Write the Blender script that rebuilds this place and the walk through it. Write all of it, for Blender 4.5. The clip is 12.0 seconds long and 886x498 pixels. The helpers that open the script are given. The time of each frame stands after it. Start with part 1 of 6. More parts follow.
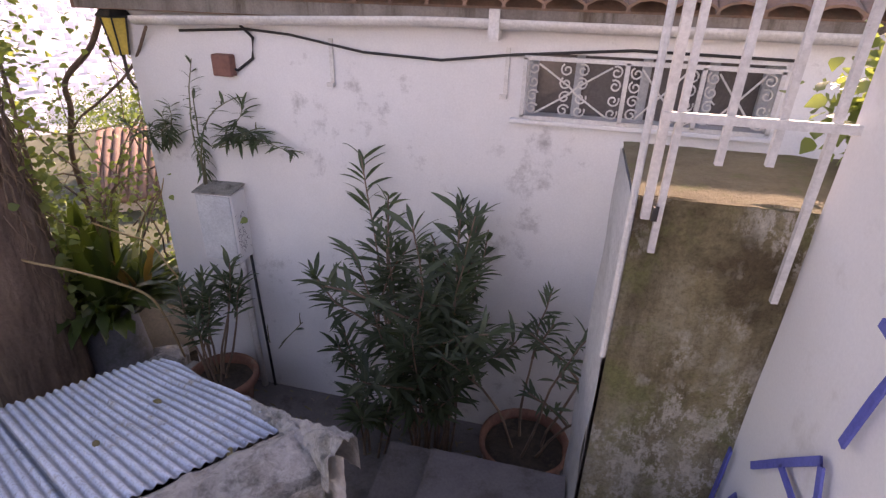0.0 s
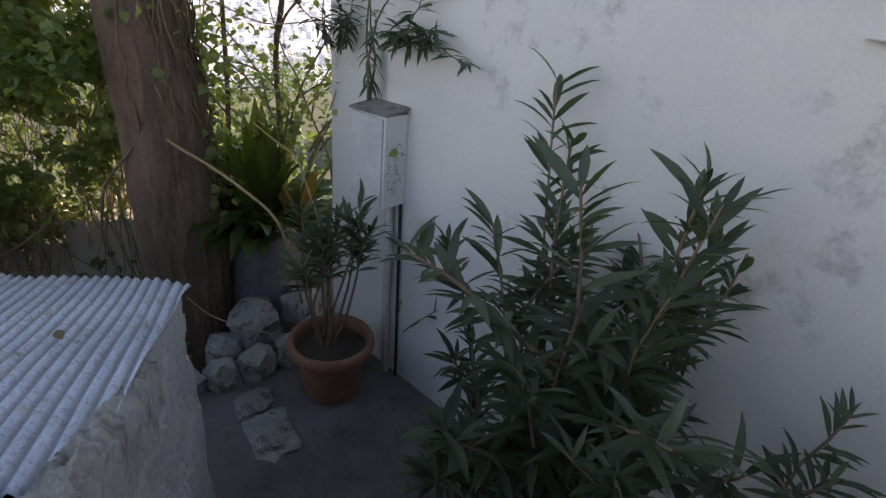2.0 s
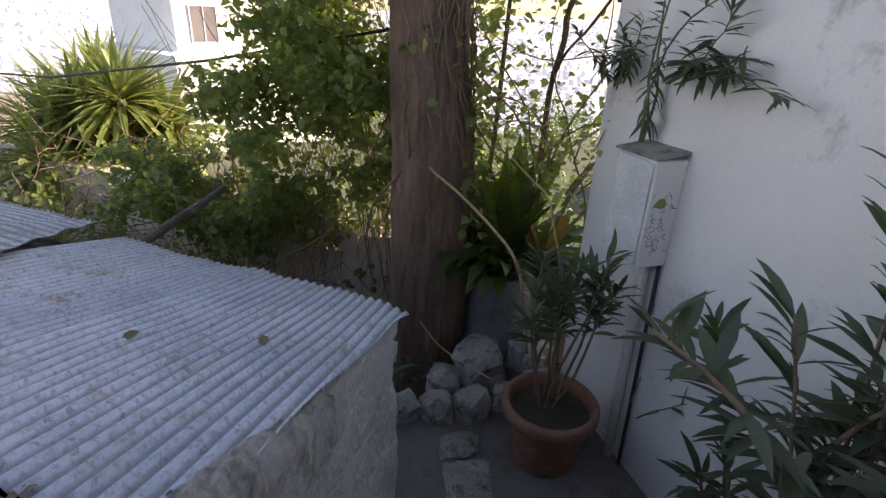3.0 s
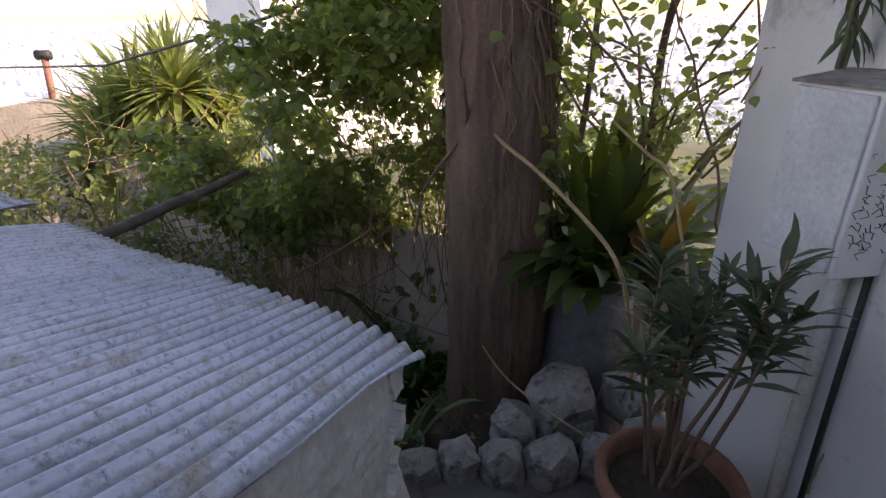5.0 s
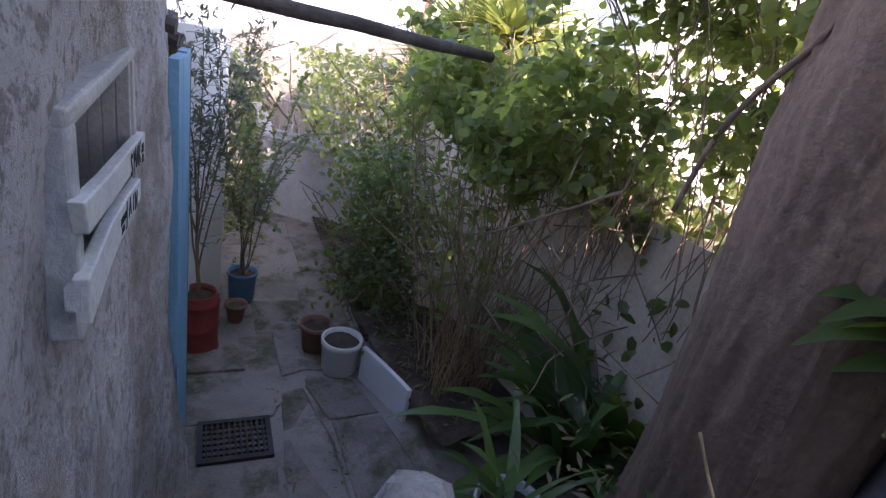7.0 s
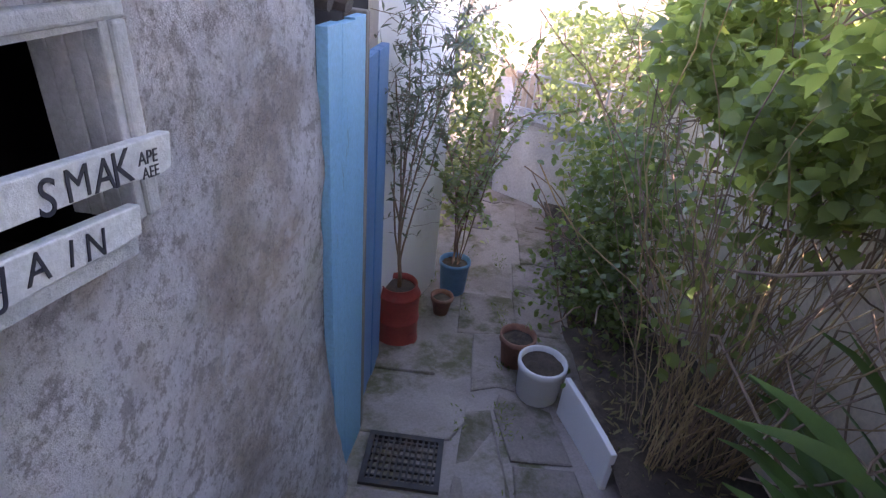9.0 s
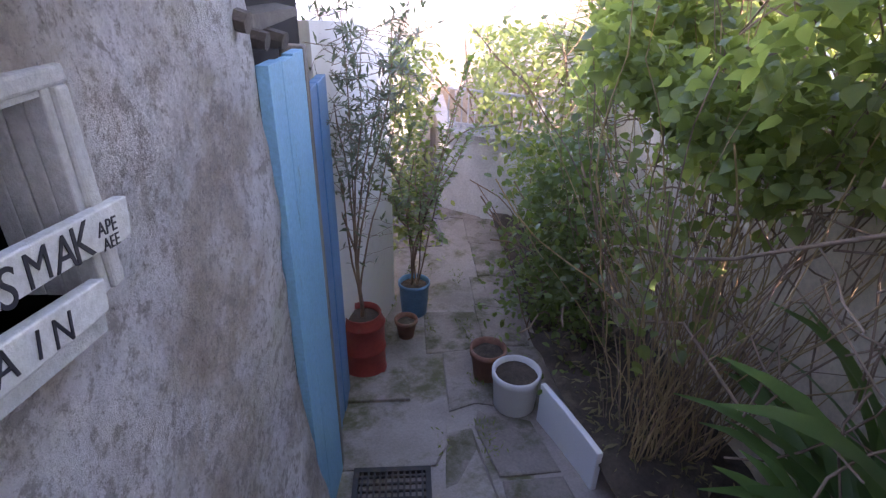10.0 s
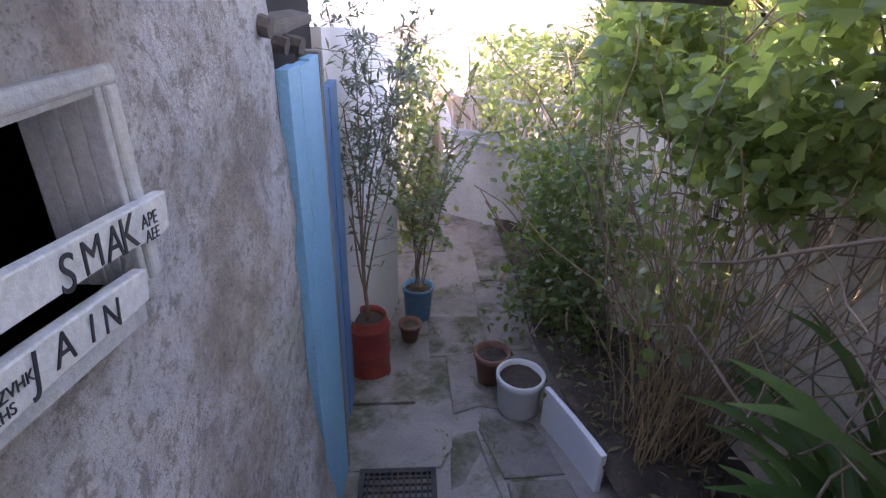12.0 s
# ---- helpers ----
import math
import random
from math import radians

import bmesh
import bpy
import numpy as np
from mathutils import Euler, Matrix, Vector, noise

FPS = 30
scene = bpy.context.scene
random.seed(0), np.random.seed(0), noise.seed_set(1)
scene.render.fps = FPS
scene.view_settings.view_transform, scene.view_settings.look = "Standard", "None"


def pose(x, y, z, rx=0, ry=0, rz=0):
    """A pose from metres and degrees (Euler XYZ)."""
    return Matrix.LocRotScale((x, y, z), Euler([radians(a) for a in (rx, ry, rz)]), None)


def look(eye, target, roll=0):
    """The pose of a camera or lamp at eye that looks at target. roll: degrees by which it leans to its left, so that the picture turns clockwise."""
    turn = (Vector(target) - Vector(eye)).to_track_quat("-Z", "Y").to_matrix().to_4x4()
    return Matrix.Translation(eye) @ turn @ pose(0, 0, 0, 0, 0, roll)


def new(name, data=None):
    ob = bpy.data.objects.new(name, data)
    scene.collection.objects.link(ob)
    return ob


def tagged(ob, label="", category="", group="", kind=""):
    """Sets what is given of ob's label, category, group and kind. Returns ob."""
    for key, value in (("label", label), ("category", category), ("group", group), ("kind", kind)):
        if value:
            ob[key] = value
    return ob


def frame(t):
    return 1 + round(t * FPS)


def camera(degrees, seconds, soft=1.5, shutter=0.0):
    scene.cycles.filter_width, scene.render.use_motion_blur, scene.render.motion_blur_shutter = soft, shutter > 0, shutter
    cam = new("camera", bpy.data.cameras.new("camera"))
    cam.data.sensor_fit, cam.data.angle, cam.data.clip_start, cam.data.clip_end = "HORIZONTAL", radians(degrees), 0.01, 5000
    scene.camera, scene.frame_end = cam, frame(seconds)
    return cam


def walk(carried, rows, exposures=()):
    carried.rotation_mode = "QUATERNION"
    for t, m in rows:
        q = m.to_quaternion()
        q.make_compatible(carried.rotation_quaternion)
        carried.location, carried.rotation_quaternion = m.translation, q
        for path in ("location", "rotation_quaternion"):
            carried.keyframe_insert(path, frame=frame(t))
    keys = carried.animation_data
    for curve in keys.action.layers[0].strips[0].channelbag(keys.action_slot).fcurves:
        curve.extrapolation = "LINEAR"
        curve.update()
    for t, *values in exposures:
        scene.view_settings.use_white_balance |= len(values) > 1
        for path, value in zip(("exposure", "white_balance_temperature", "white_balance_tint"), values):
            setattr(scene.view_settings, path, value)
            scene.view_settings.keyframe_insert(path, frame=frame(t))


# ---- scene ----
PATH = [
    (0.0, -0.091, 2.163, 3.281, 63.32, -1.46, 13.87),
    (0.5, -0.107, 2.500, 3.235, 62.60, -2.57, 19.15),
    (1.0, -0.135, 2.748, 3.057, 59.72, -0.74, 21.16),
    (1.5, -0.095, 3.054, 2.780, 60.90, -7.52, 34.35),
    (2.0, -0.192, 3.384, 2.581, 62.78, -5.03, 44.34),
    (2.5, -0.245, 3.497, 2.532, 64.23, -3.98, 65.31),
    (3.0, -0.424, 3.607, 2.452, 65.90, -2.59, 72.70),
    (5.0, -1.166, 3.942, 2.055, 66.43, 0.57, 81.54),
    (5.5, -1.416, 4.073, 1.836, 68.65, 0.07, 81.68),
    (6.0, -1.521, 4.290, 1.742, 63.75, -8.93, 95.26),
    (6.5, -1.793, 4.279, 1.561, 67.13, -7.14, 102.38),
    (7.0, -2.054, 4.258, 1.337, 67.03, -11.35, 119.57),
    (7.5, -2.390, 4.145, 1.273, 64.46, -12.13, 130.65),
    (9.5, -2.789, 3.938, 1.249, 60.75, -3.77, 147.47),
    (10.0, -2.747, 3.900, 1.260, 62.72, -1.07, 137.89),
    (10.5, -2.686, 3.845, 1.238, 63.96, -10.22, 136.16),
    (11.0, -2.689, 3.899, 1.243, 63.61, -2.57, 136.33),
    (11.5, -2.693, 3.907, 1.258, 64.05, -0.38, 137.42),
    (12.0, -2.685, 3.904, 1.259, 63.47, -1.53, 138.01),
]
cam = camera(79.7, 12.0, soft=1.35)
walk(cam, [(t, pose(x, y, z, rx, ry, rz)) for t, x, y, z, rx, ry, rz in PATH],
     exposures=[(0.0, 1.45, 8400, 45), (0.5, 0.95, 8100, 36), (1.0, 1.2, 8100, 35), (1.5, 1.35, 8100, 34), (2.0, 1.1, 7800, 23), (3.0, 1.15, 7900, 26), (5.0, 1.25, 8000, 32), (6.0, 1.4, 7700, 34),
                (6.5, 1.95, 7600, 36), (7.0, 2.42, 6900, 36), (7.5, 2.8, 6850, 37), (9.5, 3.12, 7050, 41), (12.0, 3.12, 7200, 41)])

# ---- world, sun ----
SUN_AZ, SUN_EL = 12.0, 27.5          # degrees from +y towards +x, and above the horizon
world = bpy.data.worlds.new("world")
scene.world = world
world.use_nodes = True
wn = world.node_tree
sky = wn.nodes.new("ShaderNodeTexSky")
sky.sky_type = "NISHITA"
sky.sun_disc = False
sky.sun_elevation, sky.sun_rotation = radians(SUN_EL), radians(SUN_AZ)
sky.dust_density, sky.air_density = 0.7, 1.0
wn.links.new(sky.outputs[0], wn.nodes["Background"].inputs[0])
wn.nodes["Background"].inputs[1].default_value = 0.15
sun_data = bpy.data.lights.new("sun", "SUN")
sun_data.energy, sun_data.angle, sun_data.color = 4.5, radians(0.53), (1.0, 0.93, 0.82)
sun = new("sun", sun_data)
az, el = radians(SUN_AZ), radians(SUN_EL)
SUN_DIR = Vector((math.sin(az) * math.cos(el), math.cos(az) * math.cos(el), math.sin(el)))
sun.matrix_world = look(SUN_DIR * 60, (0, 0, 0))


# ---- materials ----
def nodes_of(name):
    m = bpy.data.materials.new(name)
    m.use_nodes = True
    nt = m.node_tree
    return m, nt, nt.nodes["Principled BSDF"]


def noise_at(nt, scale, detail=6.0, rough=0.6, vec=None, stretch=None):
    tc = nt.nodes.new("ShaderNodeTexCoord")
    src = tc.outputs["Object"]
    if stretch:
        mp = nt.nodes.new("ShaderNodeMapping")
        mp.inputs["Scale"].default_value = stretch
        nt.links.new(src, mp.inputs["Vector"])
        src = mp.outputs[0]
    n = nt.nodes.new("ShaderNodeTexNoise")
    n.inputs["Scale"].default_value, n.inputs["Detail"].default_value, n.inputs["Roughness"].default_value = scale, detail, rough
    nt.links.new(src, n.inputs["Vector"])
    return n


def ramp(nt, fac, stops):
    r = nt.nodes.new("ShaderNodeValToRGB")
    el_ = r.color_ramp.elements
    while len(el_) < len(stops):
        el_.new(0.5)
    for e, (p_, c) in zip(el_, stops):
        e.position = p_
        e.color = (*c, 1) if len(c) == 3 else c
    nt.links.new(fac, r.inputs[0])
    return r


def mixc(nt, fac, a, b, kind="MIX"):
    m = nt.nodes.new("ShaderNodeMix")
    m.data_type, m.blend_type = "RGBA", kind
    for sock, v in ((m.inputs[0], fac), (m.inputs[6], a), (m.inputs[7], b)):
        if isinstance(v, (int, float)):
            sock.default_value = v
        elif isinstance(v, tuple):
            sock.default_value = (*v, 1)
        else:
            nt.links.new(v, sock)
    return m.outputs[2]


def surface(name, base, dark, stain=None, rough=0.85, big=1.6, fine=45.0, bump=0.25, stain_at=(0.52, 0.66), metal=0.0,
            stain_scale=3.0, stretch=None, grain=(0.35, 0.65), vary=0.0, bump_scale=None, speck=0.72):
    """A worn surface: two scales of tone, one layer of stains, fine relief."""
    m, nt, bs = nodes_of(name)
    n1 = noise_at(nt, big, 7, 0.62, stretch=stretch)
    n2 = noise_at(nt, fine, 5, 0.7)
    c = ramp(nt, n1.outputs[0], [(0.3, dark), (0.62, base)]).outputs[0]
    g = ramp(nt, n2.outputs[0], [(grain[0], (speck, speck, speck)), (grain[1], (1, 1, 1))]).outputs[0]
    c = mixc(nt, 0.8, c, g, "MULTIPLY")
    if stain:
        n3 = noise_at(nt, stain_scale, 9, 0.72, stretch=stretch)
        f = ramp(nt, n3.outputs[0], [(stain_at[0], (0, 0, 0)), (stain_at[1], (1, 1, 1))]).outputs[0]
        c = mixc(nt, f, c, stain)
    if vary:
        oi = nt.nodes.new("ShaderNodeObjectInfo")
        v = ramp(nt, oi.outputs["Random"], [(0.0, (1 - vary,) * 3), (1.0, (1, 1, 1))]).outputs[0]
        c = mixc(nt, 1.0, c, v, "MULTIPLY")
    nt.links.new(c, bs.inputs["Base Color"])
    bs.inputs["Roughness"].default_value, bs.inputs["Metallic"].default_value = rough, metal
    if bump:
        b = nt.nodes.new("ShaderNodeBump")
        b.inputs["Strength"].default_value, b.inputs["Distance"].default_value = bump, 0.02
        src = noise_at(nt, bump_scale, 8, 0.7).outputs[0] if bump_scale else n2.outputs[0]
        nt.links.new(src, b.inputs["Height"])
        nt.links.new(b.outputs[0], bs.inputs["Normal"])
    return m


def leaf_mat(name, dark, light, through_col, rough=0.45, trans=0.35):
    """Foliage: colour varies leaf by leaf, light passes through."""
    m, nt, bs = nodes_of(name)
    geo = nt.nodes.new("ShaderNodeNewGeometry")
    oi = nt.nodes.new("ShaderNodeObjectInfo")
    ad = nt.nodes.new("ShaderNodeMath")
    ad.operation = "ADD"
    nt.links.new(geo.outputs["Random Per Island"], ad.inputs[0])
    nt.links.new(oi.outputs["Random"], ad.inputs[1])
    fr = nt.nodes.new("ShaderNodeMath")
    fr.operation = "FRACT"
    nt.links.new(ad.outputs[0], fr.inputs[0])
    c = ramp(nt, fr.outputs[0], [(0.0, dark), (0.7, light), (1.0, tuple(v * 1.25 for v in light))]).outputs[0]
    n = noise_at(nt, 60, 3, 0.6)
    c = mixc(nt, 0.5, c, ramp(nt, n.outputs[0], [(0.3, (0.7, 0.7, 0.7)), (0.7, (1.1, 1.1, 1.1))]).outputs[0], "MULTIPLY")
    nt.links.new(c, bs.inputs["Base Color"])
    bs.inputs["Roughness"].default_value = rough
    tr = nt.nodes.new("ShaderNodeBsdfTranslucent")
    tr.inputs[0].default_value = (*through_col, 1)
    mx = nt.nodes.new("ShaderNodeMixShader")
    mx.inputs[0].default_value = trans
    out = nt.nodes["Material Output"]
    nt.links.new(bs.outputs[0], mx.inputs[1])
    nt.links.new(tr.outputs[0], mx.inputs[2])
    nt.links.new(mx.outputs[0], out.inputs[0])
    return m


M_WHITE = surface("lime_washed_render", (0.80, 0.80, 0.79), (0.72, 0.72, 0.71), (0.50, 0.48, 0.44), big=0.7, fine=90, bump=0.12, stain_at=(0.56, 0.80), stain_scale=2.3, speck=0.93, bump_scale=9)


def peeling(name):
    """Old lime wash in layers: brown render showing through, dirty grey coats, bright remnants, pits."""
    m, nt, bs = nodes_of(name)
    a = noise_at(nt, 2.1, 8, 0.68)
    c = ramp(nt, a.outputs[0], [(0.33, (0.40, 0.35, 0.32)), (0.41, (0.54, 0.50, 0.48)), (0.49, (0.70, 0.69, 0.72)), (0.58, (0.84, 0.84, 0.88))]).outputs[0]
    d = noise_at(nt, 17, 12, 0.80)
    c = mixc(nt, ramp(nt, d.outputs[0], [(0.505, (0, 0, 0)), (0.57, (0.85, 0.85, 0.85))]).outputs[0], c, (0.37, 0.345, 0.35))
    e = noise_at(nt, 6, 9, 0.72)
    c = mixc(nt, ramp(nt, e.outputs[0], [(0.56, (0, 0, 0)), (0.62, (0.8, 0.8, 0.8))]).outputs[0], c, (0.74, 0.75, 0.79))
    p_ = noise_at(nt, 75, 6, 0.8)
    c = mixc(nt, 0.9, c, ramp(nt, p_.outputs[0], [(0.33, (0.40, 0.37, 0.37)), (0.45, (1, 1, 1))]).outputs[0], "MULTIPLY")
    g = noise_at(nt, 1.3, 5, 0.6)
    c = mixc(nt, ramp(nt, g.outputs[0], [(0.60, (0, 0, 0)), (0.72, (0.35, 0.35, 0.35))]).outputs[0], c, (0.30, 0.33, 0.16))
    nt.links.new(c, bs.inputs["Base Color"])
    bs.inputs["Roughness"].default_value = 0.95
    last = None
    for src, strength, dist_ in ((p_, 0.8, 0.008), (d, 1.0, 0.03), (e, 0.9, 0.035)):
        bp = nt.nodes.new("ShaderNodeBump")
        bp.inputs["Strength"].default_value, bp.inputs["Distance"].default_value = strength, dist_
        nt.links.new(src.outputs[0], bp.inputs["Height"])
        if last:
            nt.links.new(last, bp.inputs["Normal"])
        last = bp.outputs[0]
    nt.links.new(last, bs.inputs["Normal"])
    return m


M_OLDWHITE = peeling("peeling_lime_wash")
M_ENDWALL = surface("rough_grey_white_render", (0.66, 0.65, 0.63), (0.46, 0.45, 0.43), (0.26, 0.25, 0.23), big=1.6, fine=40, bump=0.55, stain_at=(0.6, 0.75), stain_scale=3.0, bump_scale=22)
M_CONC = surface("rough_old_concrete", (0.46, 0.45, 0.42), (0.30, 0.29, 0.27), (0.14, 0.14, 0.12), big=4, fine=60, bump=0.8, stain_at=(0.5, 0.66), stain_scale=9)
M_PAVE = surface("worn_cement_paving", (0.34, 0.295, 0.265), (0.20, 0.17, 0.15), (0.10, 0.095, 0.05), rough=0.85, big=2.2, fine=60, bump=0.6, stain_at=(0.48, 0.62), stain_scale=3.2, bump_scale=14)
M_PAVE2 = surface("smooth_cement_skirt", (0.38, 0.335, 0.305), (0.24, 0.21, 0.185), (0.115, 0.11, 0.055), rough=0.85, big=1.9, fine=70, bump=0.55, stain_at=(0.49, 0.64), stain_scale=2.6, bump_scale=12)
M_COURT = surface("dark_damp_cement", (0.21, 0.19, 0.19), (0.13, 0.115, 0.115), (0.08, 0.07, 0.055), rough=0.85, big=2.2, fine=60, bump=0.5, stain_at=(0.52, 0.70), stain_scale=4.0, bump_scale=12)
M_EARTH = surface("dark_garden_earth", (0.10, 0.075, 0.055), (0.05, 0.038, 0.03), (0.16, 0.13, 0.09), rough=1, big=5, fine=40, bump=0.9, bump_scale=25)
M_GROUND = surface("hillside_painted_haze", (0.12, 0.125, 0.07), (0.07, 0.08, 0.04), (0.045, 0.06, 0.025), rough=1, big=0.03, fine=0.5, bump=0, stain_scale=0.02)
M_TERRA = surface("weathered_terracotta", (0.35, 0.165, 0.11), (0.22, 0.105, 0.075), (0.30, 0.22, 0.17), rough=0.88, big=5, fine=50, bump=0.3, stain_at=(0.54, 0.72), stain_scale=6)
M_STONE = surface("whitewashed_stone", (0.55, 0.54, 0.51), (0.33, 0.31, 0.28), (0.12, 0.11, 0.09), rough=0.95, big=7, fine=50, bump=0.8, stain_at=(0.5, 0.64), stain_scale=11, vary=0.35, bump_scale=18)
M_BARK = surface("brown_bark", (0.27, 0.18, 0.13), (0.13, 0.085, 0.062), (0.36, 0.27, 0.20), rough=0.95, big=3.0, fine=30, bump=0.9, stain_at=(0.56, 0.72), stain_scale=5, stretch=(1, 1, 0.2), bump_scale=20)
M_TWIG = surface("brown_twigs", (0.32, 0.22, 0.15), (0.17, 0.115, 0.08), rough=0.85, big=8, fine=60, bump=0.3)
M_STEM = surface("green_brown_stem", (0.20, 0.22, 0.10), (0.13, 0.11, 0.07), rough=0.7, big=8, fine=60, bump=0.2)
M_DRY = surface("straw_coloured_stems", (0.52, 0.38, 0.19), (0.28, 0.18, 0.09), rough=0.8, big=8, fine=60, bump=0.2)


def zinc(name):
    """Galvanised sheet: dull patches, grey bloom, dark specks, brown runs, painted furrow shade."""
    m, nt, bs = nodes_of(name)
    a = noise_at(nt, 2.4, 7, 0.65)
    c = ramp(nt, a.outputs[0], [(0.34, (0.42, 0.50, 0.60)), (0.50, (0.52, 0.60, 0.71)), (0.64, (0.60, 0.68, 0.79))]).outputs[0]
    d = noise_at(nt, 5.5, 9, 0.72)
    c = mixc(nt, ramp(nt, d.outputs[0], [(0.55, (0, 0, 0)), (0.66, (0.75, 0.75, 0.75))]).outputs[0], c, (0.36, 0.30, 0.21))
    e = noise_at(nt, 34, 8, 0.78)
    c = mixc(nt, ramp(nt, e.outputs[0], [(0.57, (0, 0, 0)), (0.64, (0.75, 0.75, 0.75))]).outputs[0], c, (0.18, 0.18, 0.20))
    g = noise_at(nt, 70, 5, 0.75)
    c = mixc(nt, 0.8, c, ramp(nt, g.outputs[0], [(0.36, (0.55, 0.55, 0.55)), (0.52, (1, 1, 1))]).outputs[0], "MULTIPLY")
    # furrow shade painted in as dark stripes on the wave pitch, mixed with grime
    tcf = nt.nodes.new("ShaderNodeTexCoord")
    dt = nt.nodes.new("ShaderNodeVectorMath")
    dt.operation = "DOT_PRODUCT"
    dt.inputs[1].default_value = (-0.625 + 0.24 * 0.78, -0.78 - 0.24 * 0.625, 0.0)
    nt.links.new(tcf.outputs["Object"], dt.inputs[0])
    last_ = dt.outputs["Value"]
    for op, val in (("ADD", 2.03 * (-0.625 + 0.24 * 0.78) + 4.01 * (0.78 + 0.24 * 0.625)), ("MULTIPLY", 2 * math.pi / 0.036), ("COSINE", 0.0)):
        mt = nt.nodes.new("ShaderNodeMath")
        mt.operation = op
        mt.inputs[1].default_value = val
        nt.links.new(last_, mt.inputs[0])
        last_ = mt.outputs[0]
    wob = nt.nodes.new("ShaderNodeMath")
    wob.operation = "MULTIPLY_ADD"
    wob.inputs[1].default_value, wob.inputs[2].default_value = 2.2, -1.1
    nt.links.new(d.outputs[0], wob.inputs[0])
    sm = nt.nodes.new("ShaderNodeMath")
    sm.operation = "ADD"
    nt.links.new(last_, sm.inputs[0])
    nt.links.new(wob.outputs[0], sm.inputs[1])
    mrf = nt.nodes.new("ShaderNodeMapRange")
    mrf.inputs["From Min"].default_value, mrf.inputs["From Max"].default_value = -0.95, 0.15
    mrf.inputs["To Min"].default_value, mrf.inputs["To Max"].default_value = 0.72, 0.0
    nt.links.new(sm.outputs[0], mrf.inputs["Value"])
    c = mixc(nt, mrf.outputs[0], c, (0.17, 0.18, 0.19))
    nt.links.new(c, bs.inputs["Base Color"])
    bs.inputs["Metallic"].default_value = 0.15
    r = ramp(nt, d.outputs[0], [(0.4, (0.58, 0.58, 0.58)), (0.66, (0.85, 0.85, 0.85))]).outputs[0]
    nt.links.new(r, bs.inputs["Roughness"])
    bp = nt.nodes.new("ShaderNodeBump")
    bp.inputs["Strength"].default_value, bp.inputs["Distance"].default_value = 0.25, 0.006
    nt.links.new(e.outputs[0], bp.inputs["Height"])
    nt.links.new(bp.outputs[0], bs.inputs["Normal"])
    return m


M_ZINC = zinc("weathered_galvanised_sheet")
M_HOUSE = surface("stained_lime_wash", (0.80, 0.80, 0.79), (0.70, 0.70, 0.69), (0.40, 0.39, 0.38), big=0.8, fine=80, bump=0.25, stain_at=(0.58, 0.70), stain_scale=2.3, speck=0.9, bump_scale=11)
M_POLE = surface("dark_tarred_wood", (0.12, 0.105, 0.095), (0.07, 0.06, 0.055), (0.2, 0.18, 0.16), rough=0.85, big=6, fine=60, bump=0.4)
# near-black colour stands in for the darkness of unlit rooms
M_DARK = surface("painted_dark_interior", (0.015, 0.012, 0.014), (0.008, 0.007, 0.008), rough=1, bump=0)
M_WOOD = surface("grey_weathered_wood", (0.30, 0.27, 0.24), (0.17, 0.14, 0.12), (0.10, 0.08, 0.06), rough=0.85, big=6, fine=70, bump=0.5, stretch=(1, 1, 0.15), stain_scale=8)
M_GREYPAINT = surface("grey_white_painted_wood", (0.52, 0.55, 0.57), (0.40, 0.42, 0.44), (0.24, 0.22, 0.20), rough=0.7, big=5, fine=60, bump=0.35, stain_at=(0.62, 0.74), stain_scale=12, stretch=(1, 1, 0.4))
M_SIGN = surface("chipped_white_board", (0.66, 0.69, 0.70), (0.55, 0.58, 0.60), (0.30, 0.27, 0.24), rough=0.7, big=6, fine=60, bump=0.2, stain_at=(0.68, 0.76), stain_scale=14)
M_BLUE = surface("light_blue_paint", (0.20, 0.50, 0.74), (0.15, 0.42, 0.66), (0.12, 0.17, 0.20), rough=0.55, big=2.5, fine=60, bump=0.2, stain_at=(0.62, 0.68), stain_scale=7, stretch=(1, 1, 0.2))
M_BLUE2 = surface("deep_blue_paint", (0.09, 0.26, 0.50), (0.06, 0.20, 0.42), (0.05, 0.10, 0.16), rough=0.45, big=2.5, fine=60, bump=0.12, stain_at=(0.68, 0.76), stain_scale=7, stretch=(1, 1, 0.2))
M_BUCKET = surface("faded_blue_plastic", (0.13, 0.33, 0.52), (0.09, 0.25, 0.42), (0.20, 0.25, 0.28), rough=0.5, big=6, fine=40, bump=0.1, stain_at=(0.66, 0.8))
M_RED = surface("faded_red_paint", (0.36, 0.055, 0.04), (0.26, 0.035, 0.03), (0.20, 0.07, 0.05), rough=0.5, big=6, fine=40, bump=0.15, stain_at=(0.62, 0.74), stain_scale=8)
M_IRONWHITE = surface("chipped_white_ironwork", (0.74, 0.73, 0.70), (0.62, 0.60, 0.57), (0.28, 0.20, 0.15), rough=0.5, big=6, fine=60, bump=0.15, stain_at=(0.66, 0.73), stain_scale=16)
M_IRONDARK = surface("dark_iron", (0.06, 0.06, 0.06), (0.035, 0.035, 0.035), (0.12, 0.08, 0.05), rough=0.6, big=6, fine=50, bump=0.3, metal=0.4)
M_RUST = surface("rusty_pipe", (0.34, 0.15, 0.11), (0.22, 0.10, 0.08), (0.40, 0.28, 0.22), rough=0.8, big=6, fine=50, bump=0.3)
M_BLACKCABLE = surface("black_cable", (0.03, 0.03, 0.03), (0.02, 0.02, 0.02), rough=0.6, bump=0)
